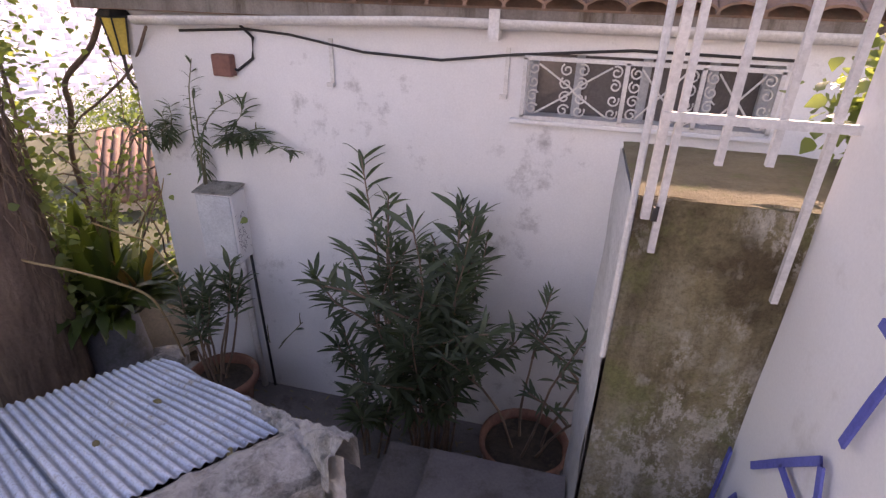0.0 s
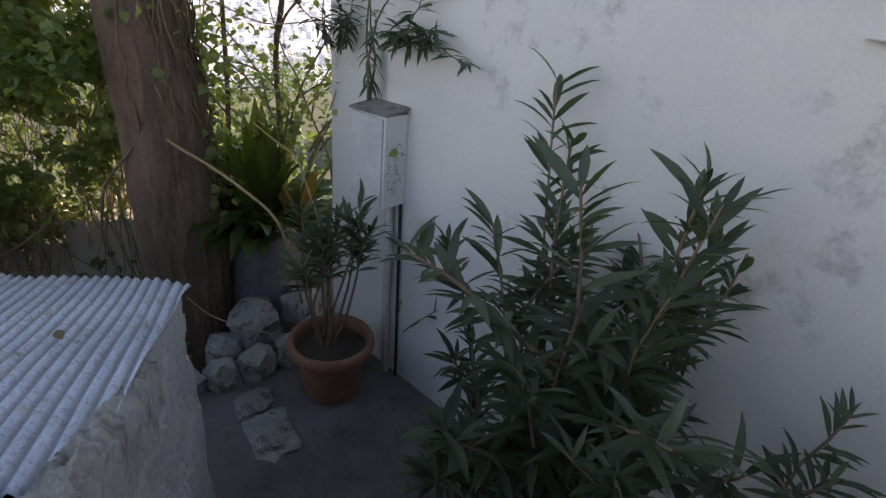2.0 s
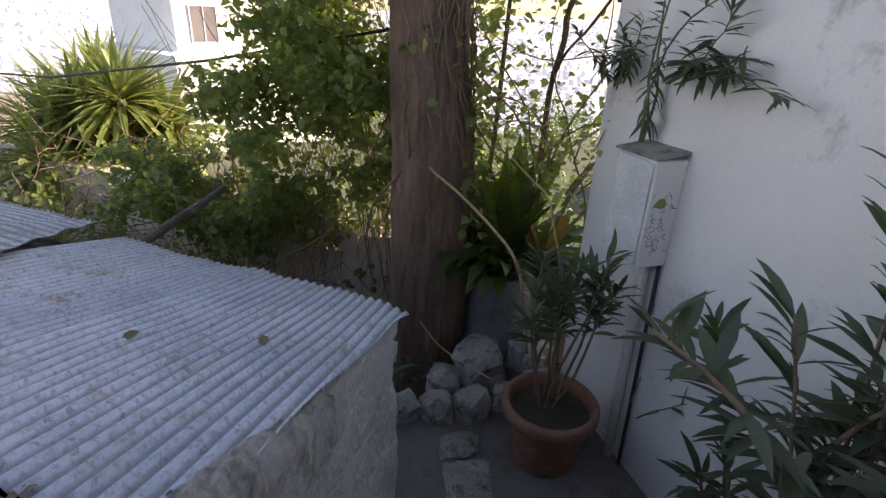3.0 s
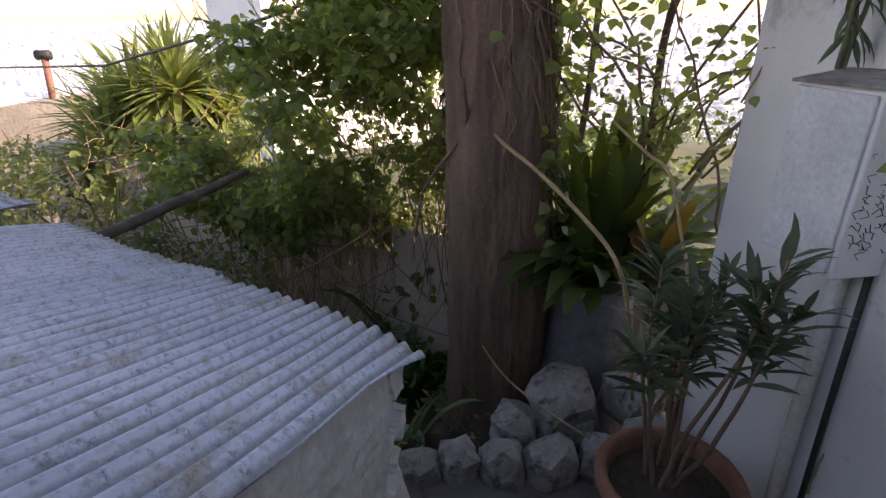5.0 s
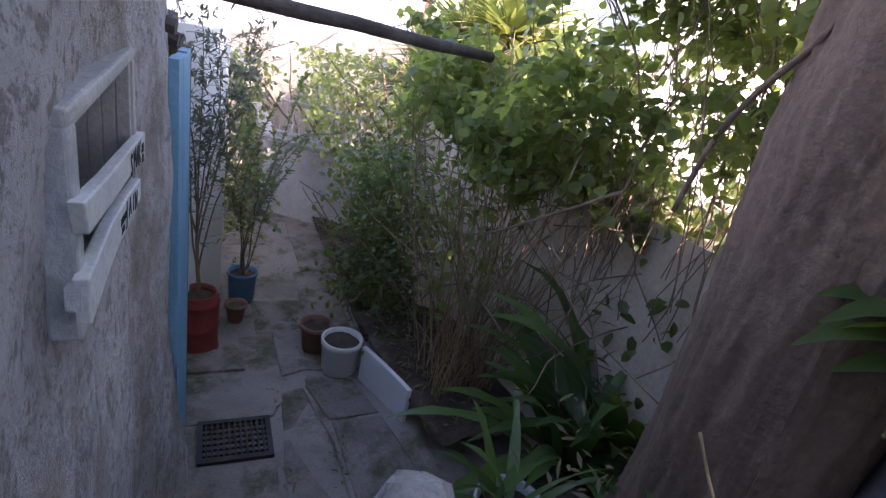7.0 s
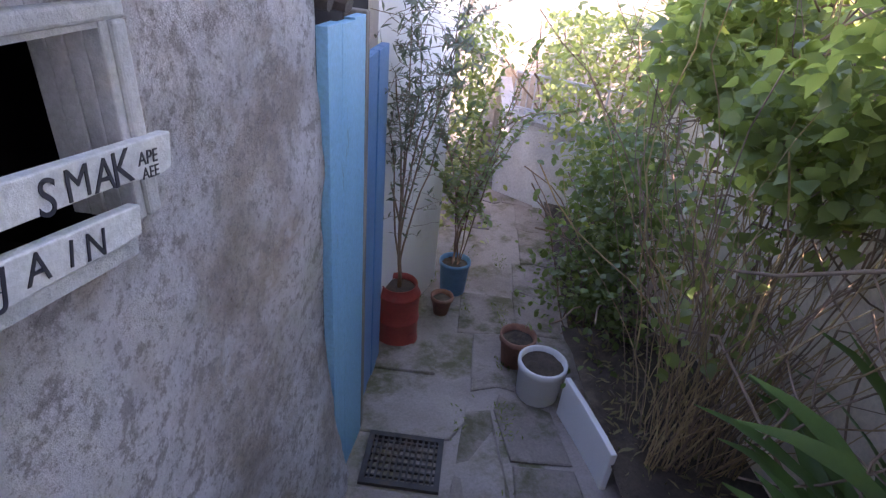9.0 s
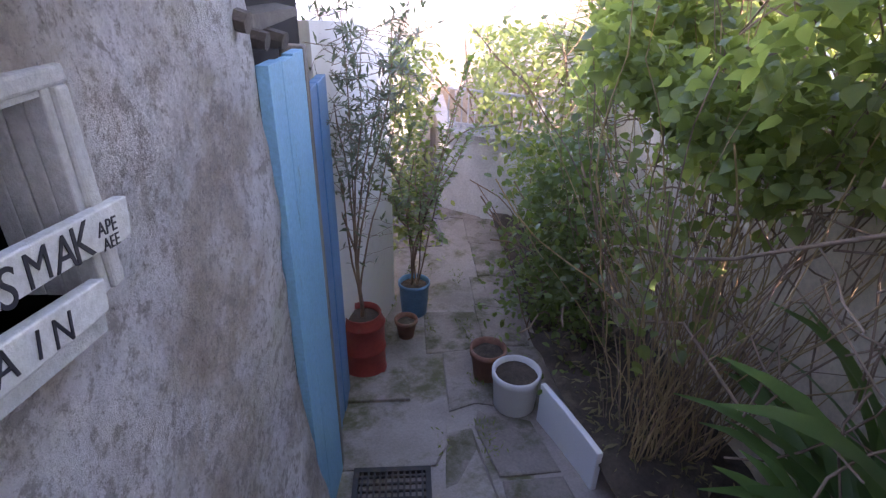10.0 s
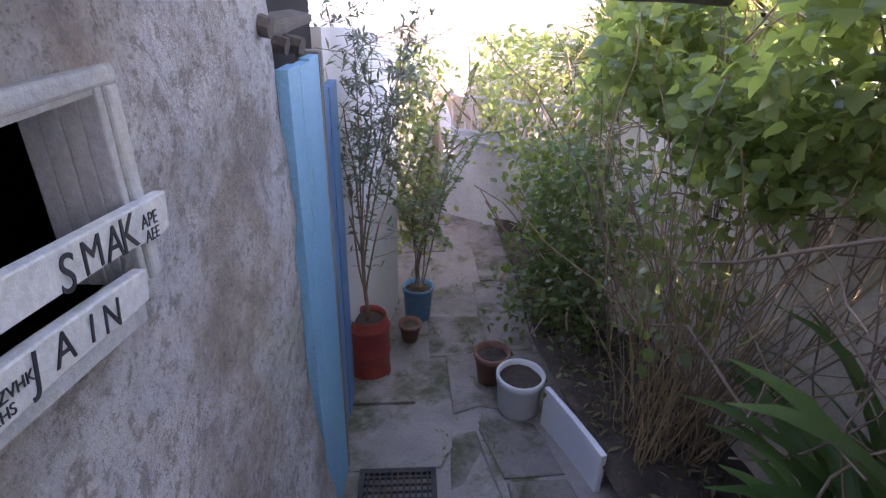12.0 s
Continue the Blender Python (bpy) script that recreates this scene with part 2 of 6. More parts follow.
M_TILE = surface("old_roof_tiles", (0.40, 0.24, 0.17), (0.24, 0.15, 0.11), (0.20, 0.18, 0.15), rough=0.9, big=4, fine=40, bump=0.4, stain_at=(0.5, 0.7), stain_scale=6, vary=0.3)


def mossy_render(name):
    """Cement render: pale patches, brown damp, green moss, long downward streaks, coarse grit."""
    m, nt, bs = nodes_of(name)
    a = noise_at(nt, 1.5, 8, 0.62)
    c = ramp(nt, a.outputs[0], [(0.38, (0.13, 0.095, 0.05)), (0.46, (0.30, 0.25, 0.14)), (0.54, (0.38, 0.33, 0.22)), (0.64, (0.50, 0.46, 0.37))]).outputs[0]
    d = noise_at(nt, 3.2, 9, 0.65, stretch=(1, 1, 0.22))
    c = mixc(nt, ramp(nt, d.outputs[0], [(0.54, (0, 0, 0)), (0.66, (0.8, 0.8, 0.8))]).outputs[0], c, (0.12, 0.09, 0.05))
    e = noise_at(nt, 3.4, 9, 0.72)
    c = mixc(nt, ramp(nt, e.outputs[0], [(0.52, (0, 0, 0)), (0.64, (0.7, 0.7, 0.7))]).outputs[0], c, (0.20, 0.21, 0.075))
    fl = noise_at(nt, 13, 13, 0.82, stretch=(1, 1, 0.55))
    zone = noise_at(nt, 1.9, 6, 0.6)
    fz = mixc(nt, 1.0, ramp(nt, fl.outputs[0], [(0.50, (0, 0, 0)), (0.535, (1, 1, 1))]).outputs[0],
              ramp(nt, zone.outputs[0], [(0.42, (0, 0, 0)), (0.54, (0.9, 0.9, 0.9))]).outputs[0], "MULTIPLY")
    c = mixc(nt, fz, c, (0.64, 0.60, 0.51))
    g = noise_at(nt, 60, 10, 0.85)
    c = mixc(nt, 0.9, c, ramp(nt, g.outputs[0], [(0.36, (0.50, 0.48, 0.44)), (0.54, (1.1, 1.1, 1.1))]).outputs[0], "MULTIPLY")
    nt.links.new(c, bs.inputs["Base Color"])
    bs.inputs["Roughness"].default_value = 0.95
    last = None
    for src, st, ds in ((g, 0.9, 0.012), (fl, 0.8, 0.015), (d, 0.7, 0.02)):
        bp = nt.nodes.new("ShaderNodeBump")
        bp.inputs["Strength"].default_value, bp.inputs["Distance"].default_value = st, ds
        nt.links.new(src.outputs[0], bp.inputs["Height"])
        if last:
            nt.links.new(last, bp.inputs["Normal"])
        last = bp.outputs[0]
    nt.links.new(last, bs.inputs["Normal"])
    return m


M_MOSS = mossy_render("mossy_cement_render")
M_GRAF = surface("blue_spray_paint", (0.13, 0.16, 0.50), (0.08, 0.10, 0.40), rough=0.6, big=6, fine=50, bump=0.1)
M_INK = surface("black_brush_paint", (0.025, 0.03, 0.05), (0.02, 0.02, 0.03), rough=0.6, bump=0)
M_BEIGE = surface("beige_render", (0.76, 0.66, 0.53), (0.62, 0.53, 0.43), (0.44, 0.38, 0.28), rough=0.92, big=1.2, fine=40, bump=0.35, stain_at=(0.54, 0.74), stain_scale=2.5)
M_GREYPOT = surface("grey_cement_pot", (0.30, 0.31, 0.34), (0.22, 0.23, 0.26), (0.15, 0.15, 0.14), rough=0.8, big=3, fine=40, bump=0.2)
M_FARWALL = surface("sunlit_rubble_wall", (0.62, 0.55, 0.46), (0.42, 0.37, 0.31), (0.32, 0.28, 0.22), rough=0.95, big=2, fine=20, bump=0.6, stain_scale=4)
# blue-grey tone and glow stand in for distance haze on the town
M_CITY = surface("city_walls_painted_haze", (0.56, 0.56, 0.60), (0.40, 0.42, 0.47), rough=0.9, big=0.02, fine=0.15, bump=0)
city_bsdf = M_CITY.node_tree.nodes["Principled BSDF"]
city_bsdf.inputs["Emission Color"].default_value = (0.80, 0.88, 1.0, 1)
city_bsdf.inputs["Emission Strength"].default_value = 0.14      # faint glow painted on as haze over the far town

# distance haze painted on the far slope: paler colour and a faint glow
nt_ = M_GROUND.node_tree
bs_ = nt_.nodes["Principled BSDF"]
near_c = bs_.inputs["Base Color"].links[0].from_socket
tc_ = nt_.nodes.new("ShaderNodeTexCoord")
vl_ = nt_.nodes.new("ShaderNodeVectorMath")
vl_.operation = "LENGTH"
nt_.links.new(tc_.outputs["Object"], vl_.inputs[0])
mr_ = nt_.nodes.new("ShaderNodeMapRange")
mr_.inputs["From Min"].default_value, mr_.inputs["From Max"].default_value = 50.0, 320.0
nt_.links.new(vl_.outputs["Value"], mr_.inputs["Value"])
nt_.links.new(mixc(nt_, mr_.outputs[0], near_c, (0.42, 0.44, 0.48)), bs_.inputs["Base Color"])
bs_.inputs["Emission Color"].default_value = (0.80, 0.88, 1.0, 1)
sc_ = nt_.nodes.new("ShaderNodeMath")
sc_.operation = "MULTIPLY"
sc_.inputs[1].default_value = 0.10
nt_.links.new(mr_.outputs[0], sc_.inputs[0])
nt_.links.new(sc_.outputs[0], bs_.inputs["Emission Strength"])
M_GLASS = surface("dim_window_glass", (0.17, 0.155, 0.15), (0.10, 0.09, 0.09), rough=0.15, bump=0)

L_VINE = leaf_mat("vine_leaf", (0.050, 0.085, 0.034), (0.15, 0.20, 0.075), (0.42, 0.52, 0.11), trans=0.45)
L_OLE = leaf_mat("oleander_leaf", (0.032, 0.050, 0.032), (0.078, 0.105, 0.065), (0.16, 0.28, 0.05), rough=0.4, trans=0.2)
L_OLEDRY = leaf_mat("dry_oleander_leaf", (0.12, 0.10, 0.05), (0.20, 0.17, 0.08), (0.25, 0.2, 0.05), rough=0.6, trans=0.2)
L_ASP = leaf_mat("broad_green_leaf", (0.014, 0.034, 0.012), (0.042, 0.076, 0.024), (0.34, 0.46, 0.05), rough=0.38, trans=0.20)
L_YEL = leaf_mat("yellowing_leaf", (0.30, 0.17, 0.04), (0.42, 0.26, 0.06), (0.5, 0.28, 0.05), rough=0.45, trans=0.2)
L_STRAP = leaf_mat("strap_leaf", (0.035, 0.085, 0.025), (0.075, 0.15, 0.05), (0.22, 0.38, 0.05), rough=0.4, trans=0.3)
L_YUC = leaf_mat("yucca_leaf", (0.12, 0.17, 0.05), (0.26, 0.32, 0.11), (0.45, 0.50, 0.12), rough=0.45, trans=0.35)
L_HEDGE = leaf_mat("pale_hedge_leaf", (0.065, 0.10, 0.035), (0.17, 0.21, 0.075), (0.46, 0.52, 0.12), rough=0.42, trans=0.42)
L_OLIVE = leaf_mat("olive_leaf", (0.075, 0.10, 0.07), (0.17, 0.20, 0.15), (0.22, 0.28, 0.1), rough=0.5, trans=0.2)
L_BUSH = leaf_mat("small_bush_leaf", (0.028, 0.055, 0.02), (0.075, 0.12, 0.045), (0.28, 0.40, 0.06), rough=0.4, trans=0.35)


# ---- mesh helpers ----
class Build:
    """Collects faces for one mesh."""

    def __init__(self):
        self.v, self.f = [], []

    def add(self, verts, faces):
        k = len(self.v)
        self.v.extend([tuple(p) for p in verts])
        self.f.extend([tuple(i + k for i in f) for f in faces])

    def box(self, lo, hi, m=None):
        pts = [Vector((x, y, z)) for x in (lo[0], hi[0]) for y in (lo[1], hi[1]) for z in (lo[2], hi[2])]
        if m:
            pts = [m @ p for p in pts]
        self.add(pts, [(0, 1, 3, 2), (4, 6, 7, 5), (0, 4, 5, 1), (2, 3, 7, 6), (0, 2, 6, 4), (1, 5, 7, 3)])

    def tube(self, pts, radii, n=6, cap=True):
        pts = [Vector(p) for p in pts]
        if isinstance(radii, (int, float)):
            radii = [radii] * len(pts)
        k = len(self.v)
        for i, p in enumerate(pts):
            t = (pts[min(i + 1, len(pts) - 1)] - pts[max(i - 1, 0)]).normalized()
            a = t.cross(Vector((0.31, 0.17, 0.94)))
            a = a.normalized() if a.length > 0.05 else t.cross(Vector((1, 0, 0))).normalized()
            b = t.cross(a)
            for j in range(n):
                w = 2 * math.pi * j / n
                self.v.append(tuple(p + radii[i] * (math.cos(w) * a + math.sin(w) * b)))
        for i in range(len(pts) - 1):
            for j in range(n):
                q = (j + 1) % n
                self.f.append((k + i * n + j, k + i * n + q, k + (i + 1) * n + q, k + (i + 1) * n + j))
        if cap:
            self.f.append(tuple(k + j for j in reversed(range(n))))
            self.f.append(tuple(k + (len(pts) - 1) * n + j for j in range(n)))

    def lathe(self, profile, n=32, at=(0, 0, 0)):
        """profile: (radius, z) from the bottom outside to the inside."""
        k = len(self.v)
        for r, z in profile:
            for j in range(n):
                w = 2 * math.pi * j / n
                self.v.append((at[0] + r * math.cos(w), at[1] + r * math.sin(w), at[2] + z))
        for i in range(len(profile) - 1):
            for j in range(n):
                q = (j + 1) % n
                self.f.append((k + i * n + j, k + i * n + q, k + (i + 1) * n + q, k + (i + 1) * n + j))

    def prism(self, poly, z0, z1):
        """An upright block over a polygon given as (x, y); z1 may be one number or one a corner."""
        n = len(poly)
        zt = [z1] * n if isinstance(z1, (int, float)) else z1
        self.add([(x, y, z0) for x, y in poly] + [(x, y, z) for (x, y), z in zip(poly, zt)],
                 [tuple(reversed(range(n))), tuple(range(n, 2 * n))] + [(i, (i + 1) % n, n + (i + 1) % n, n + i) for i in range(n)])

    def grid(self, fn, nu, nv):
        k = len(self.v)
        for i in range(nu + 1):
            for j in range(nv + 1):
                self.v.append(tuple(fn(i / nu, j / nv)))
        for i in range(nu):
            for j in range(nv):
                a = k + i * (nv + 1) + j
                self.f.append((a, a + nv + 1, a + nv + 2, a + 1))

    def mesh(self, name, material, smooth=False):
        me = bpy.data.meshes.new(name)
        me.from_pydata(self.v, [], self.f)
        me.materials.append(material)
        if smooth:
            me.polygons.foreach_set("use_smooth", [True] * len(me.polygons))
        me.update()
        return me


def part(name, b, material, parent=None, label="", smooth=False):
    ob = new(name, b.mesh(name, material, smooth))
    if parent:
        ob.parent = parent
    if label:
        ob["label"] = label
    return ob


def thing(name, label, category, group="", kind=""):
    return tagged(new(name), label, category, group, kind)


def bevelled(ob, width=0.008, seg=2):
    mo = ob.modifiers.new("bevel", "BEVEL")
    mo.width, mo.segments, mo.limit_method = width, seg, "ANGLE"
    return ob


def rough_up(b, amount, scale, seed=0.0):
    """Uneven hand-made surface: moves the points by smooth noise."""
    for i, p in enumerate(b.v):
        q = Vector(p) * scale + Vector((seed, seed * 1.7, 0))
        n = noise.noise_vector(q)
        b.v[i] = tuple(Vector(p) + n * amount)


def frames_along(dirs, ups):
    """Rotation matrices (N,3,3) with columns side, along, normal."""
    d = dirs / np.linalg.norm(dirs, axis=1)[:, None]
    s = np.cross(d, ups)
    s /= np.linalg.norm(s, axis=1)[:, None] + 1e-9
    nrm = np.cross(s, d)
    return np.stack([s, d, nrm], axis=2)


def leaf_template(kind):
    """A leaf 1 long along y, from its foot; x across, z up."""
    if kind == "lance":
        rows = [(0.0, 0.012, 0.0), (0.25, 0.075, 0.015), (0.55, 0.088, 0.0), (0.82, 0.048, -0.05), (1.0, 0.004, -0.12)]
        fold = 0.3
    elif kind == "olive":
        rows = [(0.0, 0.02, 0.0), (0.5, 0.13, 0.02), (1.0, 0.01, -0.05)]
        fold = 0.2
    elif kind == "heart":
        rows = [(0.0, 0.10, 0.0), (0.18, 0.42, 0.02), (0.48, 0.44, 0.0), (0.78, 0.20, -0.06), (1.0, 0.02, -0.14)]
        fold = 0.18
    elif kind == "round":
        rows = [(0.0, 0.05, 0.0), (0.3, 0.30, 0.02), (0.7, 0.28, 0.0), (1.0, 0.03, -0.06)]
        fold = 0.2
    elif kind == "sword":
        rows = [(0.0, 0.035, 0.0), (0.35, 0.05, 0.02), (0.7, 0.034, -0.02), (1.0, 0.003, -0.10)]
        fold = 0.35
    else:  # broad
        rows = [(0.0, 0.03, 0.0), (0.2, 0.08, 0.01), (0.45, 0.155, 0.0), (0.7, 0.14, -0.03), (0.88, 0.07, -0.08), (1.0, 0.005, -0.13)]
        fold = 0.25
    v = []
    for y, w, z in rows:
        v += [(-w, y, z + fold * w), (0, y, z), (w, y, z + fold * w)]
    f = []
    for i in range(len(rows) - 1):
        a = 3 * i
        f += [(a, a + 1, a + 4, a + 3), (a + 1, a + 2, a + 5, a + 4)]
    return np.array(v), f


def leaves(name, material, kind, pos, dirs, ups, size, parent=None, label="", width=1.0):
    """One mesh of many leaves."""
    tv, tf = leaf_template(kind)
    tv = tv * np.array([width, 1, 1])
    R = frames_along(np.asarray(dirs, float), np.asarray(ups, float))
    V = np.einsum("nij,vj->nvi", R, tv) * np.asarray(size)[:, None, None] + np.asarray(pos)[:, None, :]
    n, k = V.shape[0], V.shape[1]
    F = (np.array(tf)[None] + (np.arange(n) * k)[:, None, None]).reshape(-1, 4)
    me = bpy.data.meshes.new(name)
    me.from_pydata(V.reshape(-1, 3).tolist(), [], F.tolist())
    me.materials.append(material)
    me.polygons.foreach_set("use_smooth", [True] * len(me.polygons))
    me.update()
    ob = new(name, me)
    if parent:
        ob.parent = parent
    if label:
        ob["label"] = label
    return ob


# ---- the plan: a frame along the lane, s ahead and r to its right, from the shed's corner ----
CX, CY = -2.03, 4.01
DX, DY = -0.625, -0.78
RX, RY = -0.78, 0.625


def lane(s, r, z=0.0):
    return Vector((CX + s * DX + r * RX, CY + s * DY + r * RY, z))


def lane_m(s, r, z=0.0, turn=0.0):
    """A pose whose x runs along the lane and whose y points to the lane's left."""
    return Matrix.Translation(lane(s, r, z)) @ Matrix.Rotation(math.atan2(DY, DX) + radians(turn), 4, "Z")


def floor_z(s):
    return -1.17 - 0.13 * max(0.0, min(s - 2.4, 2.2))


# ---- large structure ----
def terrain(u, v):
    a, q = 2 * math.pi * v, u ** 3
    rad = 3.0 + 2400 * q
    x, y = -3 + rad * math.cos(a), 3 + rad * math.sin(a)
    down = -1.95
    if rad > 9:
        t = min(1.0, (rad - 9) / 160)
        down -= 45 * t * t * (3 - 2 * t)
    if rad > 500:
        t = min(1.0, (rad - 500) / 1500)
        down += (44 + 30 * noise.noise((x * 0.002, y * 0.002, 0))) * t * t * (3 - 2 * t)
    return (x, y, down)


b = Build()
b.grid(terrain, 70, 96)
b.add([(-3 + 3.01 * math.cos(2 * math.pi * i / 48), 3 + 3.01 * math.sin(2 * math.pi * i / 48), -1.95) for i in range(48)], [tuple(range(48))])
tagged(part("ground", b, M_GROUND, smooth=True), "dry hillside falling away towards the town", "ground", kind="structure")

# lane paving, sloping away; pieces come last in the file
b = Build()
b.grid(lambda u, v: lane(1.2 + 9.5 * u, -0.3 + 3.2 * v, floor_z(1.2 + 9.5 * u) - 0.012 + 0.012 * noise.noise((u * 14, v * 6, 2))), 70, 26)
LANE = tagged(part("pavement", b, M_PAVE2), "worn cement lane with cracked slabs and green moss", "paving", kind="structure")

# courtyard floor, garden bed, stairs
b = Build()
b.prism([(-2.03, 4.0), (-3.05, 3.75), (-3.15, 5.5), (1.2, 5.5), (1.2, 4.3), (-1.75, 4.3)], -1.9, 0.0)
rough_up(b, 0.01, 3)
tagged(part("floor", b, M_COURT), "dark worn cement courtyard floor", "floor", kind="structure")

b = Build()
b.grid(lambda u, v: (-3.1 - 2.2 * u, 3.95 + 2.6 * v, -0.1 - 0.85 * u + 0.05 * noise.noise((u * 6, v * 7, 0))), 20, 24)
tagged(part("garden_bed", b, M_EARTH, smooth=True), "bare dark soil of a shaded garden bed", "soil", kind="structure")

STAIR = thing("staircase", "worn cement steps descending between two walls", "stairs", kind="structure")
z = 1.80
for i in range(6):
    b = Build()
    y0 = (1.0, 2.25, 2.52, 2.79, 3.06, 3.33)[i]
    y1 = (2.25, 2.52, 2.79, 3.06, 3.33, 4.3)[i]
    b.box((-0.62, y0, -1.9), (0.69 if y1 < 3.9 else 0.13, y1, z - 0.18 * i))
    part("step", b, M_COURT, STAIR)
for i in range(4):
    b = Build()
    x1 = (-0.62, -0.92, -1.22, -1.52)[i]
    b.prism([(x1, 3.45 + 0.16 * i), (x1 - 0.30, 3.60 + 0.16 * i), (x1 - 0.30, 4.45), (x1, 4.45)], -1.9, 0.72 - 0.18 * i)
    part("step", b, M_COURT, STAIR)
STEPS = thing("lane_steps", "steep cement steps leading down into the lane", "stairs", kind="structure")
for i in range(6):
    b = Build()
    b.box((0.0, -1.25, -1.9), (0.21, 0.0, -0.2 * (i + 1)), lane_m(0.28 + 0.21 * i, 0.02))
    part("step", b, M_PAVE, STEPS)

# house: long white wall, left flank, inner volume
HY = 5.46
WH = thing("wall_house", "white lime-washed house wall with faint damp stains", "wall", kind="structure")
for lo, hi in (((-3.15, HY, -1.9), (-0.37, HY + 0.3, 3.06)), ((-0.37, HY, -1.9), (0.98, HY + 0.3, 2.56)), ((-0.37, HY, 2.93), (0.98, HY + 0.3, 3.06)),
               ((0.98, HY, -1.9), (4.5, HY + 0.3, 3.06)), ((-3.15, HY + 0.3, -1.9), (-2.85, 9.5, 3.06)), ((4.2, HY + 0.3, -1.9), (4.5, 9.5, 3.06)), ((-3.15, 9.5, -1.9), (4.5, 9.8, 3.06))):
    b = Build()
    b.box(lo, hi)
    part("wall_stretch", b, M_HOUSE, WH)
b = Build()
b.box((-2.85, HY + 0.3, 2.96), (4.2, 9.5, 3.05))
tagged(part("ceiling", b, M_WOOD), "plain boarded ceiling inside the house", "ceiling", kind="structure")
# shares the lining's painted darkness, out of sight behind the pane
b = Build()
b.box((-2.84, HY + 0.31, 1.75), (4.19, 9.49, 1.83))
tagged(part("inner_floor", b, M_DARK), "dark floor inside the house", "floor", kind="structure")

# roof over the house
ROOF = thing("roof", "low roof of old clay tiles with a worn white eave", "roof", kind="structure")
b = Build()
b.prism([(-3.35, HY - 0.16), (4.7, HY - 0.16), (4.7, HY + 0.2), (-3.35, HY + 0.2)], 3.08, 3.16)
rough_up(b, 0.012, 4)
part("eave", b, M_WOOD, ROOF, "grey weathered eave board")
# ridge, out of view, raised so the house shades the shed roof
b = Build()
b.add([(-3.4, HY - 0.14, 3.17), (4.7, HY - 0.14, 3.17), (4.7, 7.6, 4.55), (-3.4, 7.6, 4.55), (4.7, 9.9, 3.1), (-3.4, 9.9, 3.1),
       (-3.4, HY - 0.14, 3.07), (4.7, HY - 0.14, 3.07)],
      [(0, 1, 2, 3), (3, 2, 4, 5), (6, 7, 1, 0), (0, 3, 5, 6), (1, 7, 4, 2), (6, 5, 4, 7)])
part("deck", b, M_TILE, ROOF)

# right-hand wall: mossy lower stretch, painted upper stretch near the head of the stairs
b = Build()


def mossy(u, v):
    x, zz = 0.16 + 0.62 * u, -1.9 + 4.57 * v
    return (x, 3.93 + 0.02 * noise.noise((x * 3, zz * 3, 2)) + 0.008 * noise.noise((x * 13, zz * 13, 2)), zz + (0.02 * noise.noise((x * 6, 1, 1)) if v > 0.9 else 0))


b.grid(mossy, 16, 70)
b.box((0.15, 3.95, -1.9), (1.6, 4.62, 2.655))
tagged(part("wall_mossy", b, M_MOSS), "mossy weathered cement retaining wall below the gate", "wall", kind="structure")
b = Build()
b.grid(lambda u, v: (0.145 + 1.45 * u, 3.92 + 0.70 * v, 2.668 + 0.008 * noise.noise((u * 14, v * 7, 3))), 40, 20)
M_LEDGE = surface("earthy_moss", (0.20, 0.17, 0.10), (0.12, 0.10, 0.05), (0.12, 0.13, 0.05), rough=1, big=4, fine=45, bump=0.8, stain_scale=6)
tagged(part("wall_ledge", b, M_LEDGE), "brown mossy earth on the ledge of the wall", "ledge", kind="structure")
b = Build()
b.grid(lambda u, v: (0.140 + 0.012 * noise.noise((u * 5, v * 14, 2)), 3.915 + 0.70 * u, -1.9 + 4.55 * v), 14, 60)
b.box((0.146, 3.95, -1.9), (0.165, 4.61, 2.64))
tagged(part("wall_strip", b, M_ENDWALL), "stained pale side of the mossy wall", "wall", kind="structure")
b = Build()
b.grid(lambda u, v: (0.70 + 0.012 * noise.noise((u * 9, v * 9, 3)), -2.5 + 6.425 * u, -1.9 + 6.0 * v), 60, 60)
b.box((0.72, -2.5, -1.9), (1.02, 3.925, 4.1))
tagged(part("wall_graffiti", b, M_WHITE), "white plaster wall with blue spray graffiti", "wall", kind="structure")
b = Build()
b.box((-1.2, -2.8, -1.9), (1.02, -2.502, 4.1))
tagged(part("wall_back", b, M_WHITE), "plain white wall behind the stairs", "wall", kind="structure")
b = Build()
b.prism([(-0.62, -2.5), (-0.62, 3.2), (-0.9, 3.25), (-3.3, 0.3), (-3.3, -2.5)], -1.9, 1.72)
tagged(part("terrace", b, M_PAVE), "raised cement terrace beside the stairs", "terrace", kind="structure")

# ---- shed ----
SHED = thing("shed", "low whitewashed shed with a corrugated metal roof", "shed")
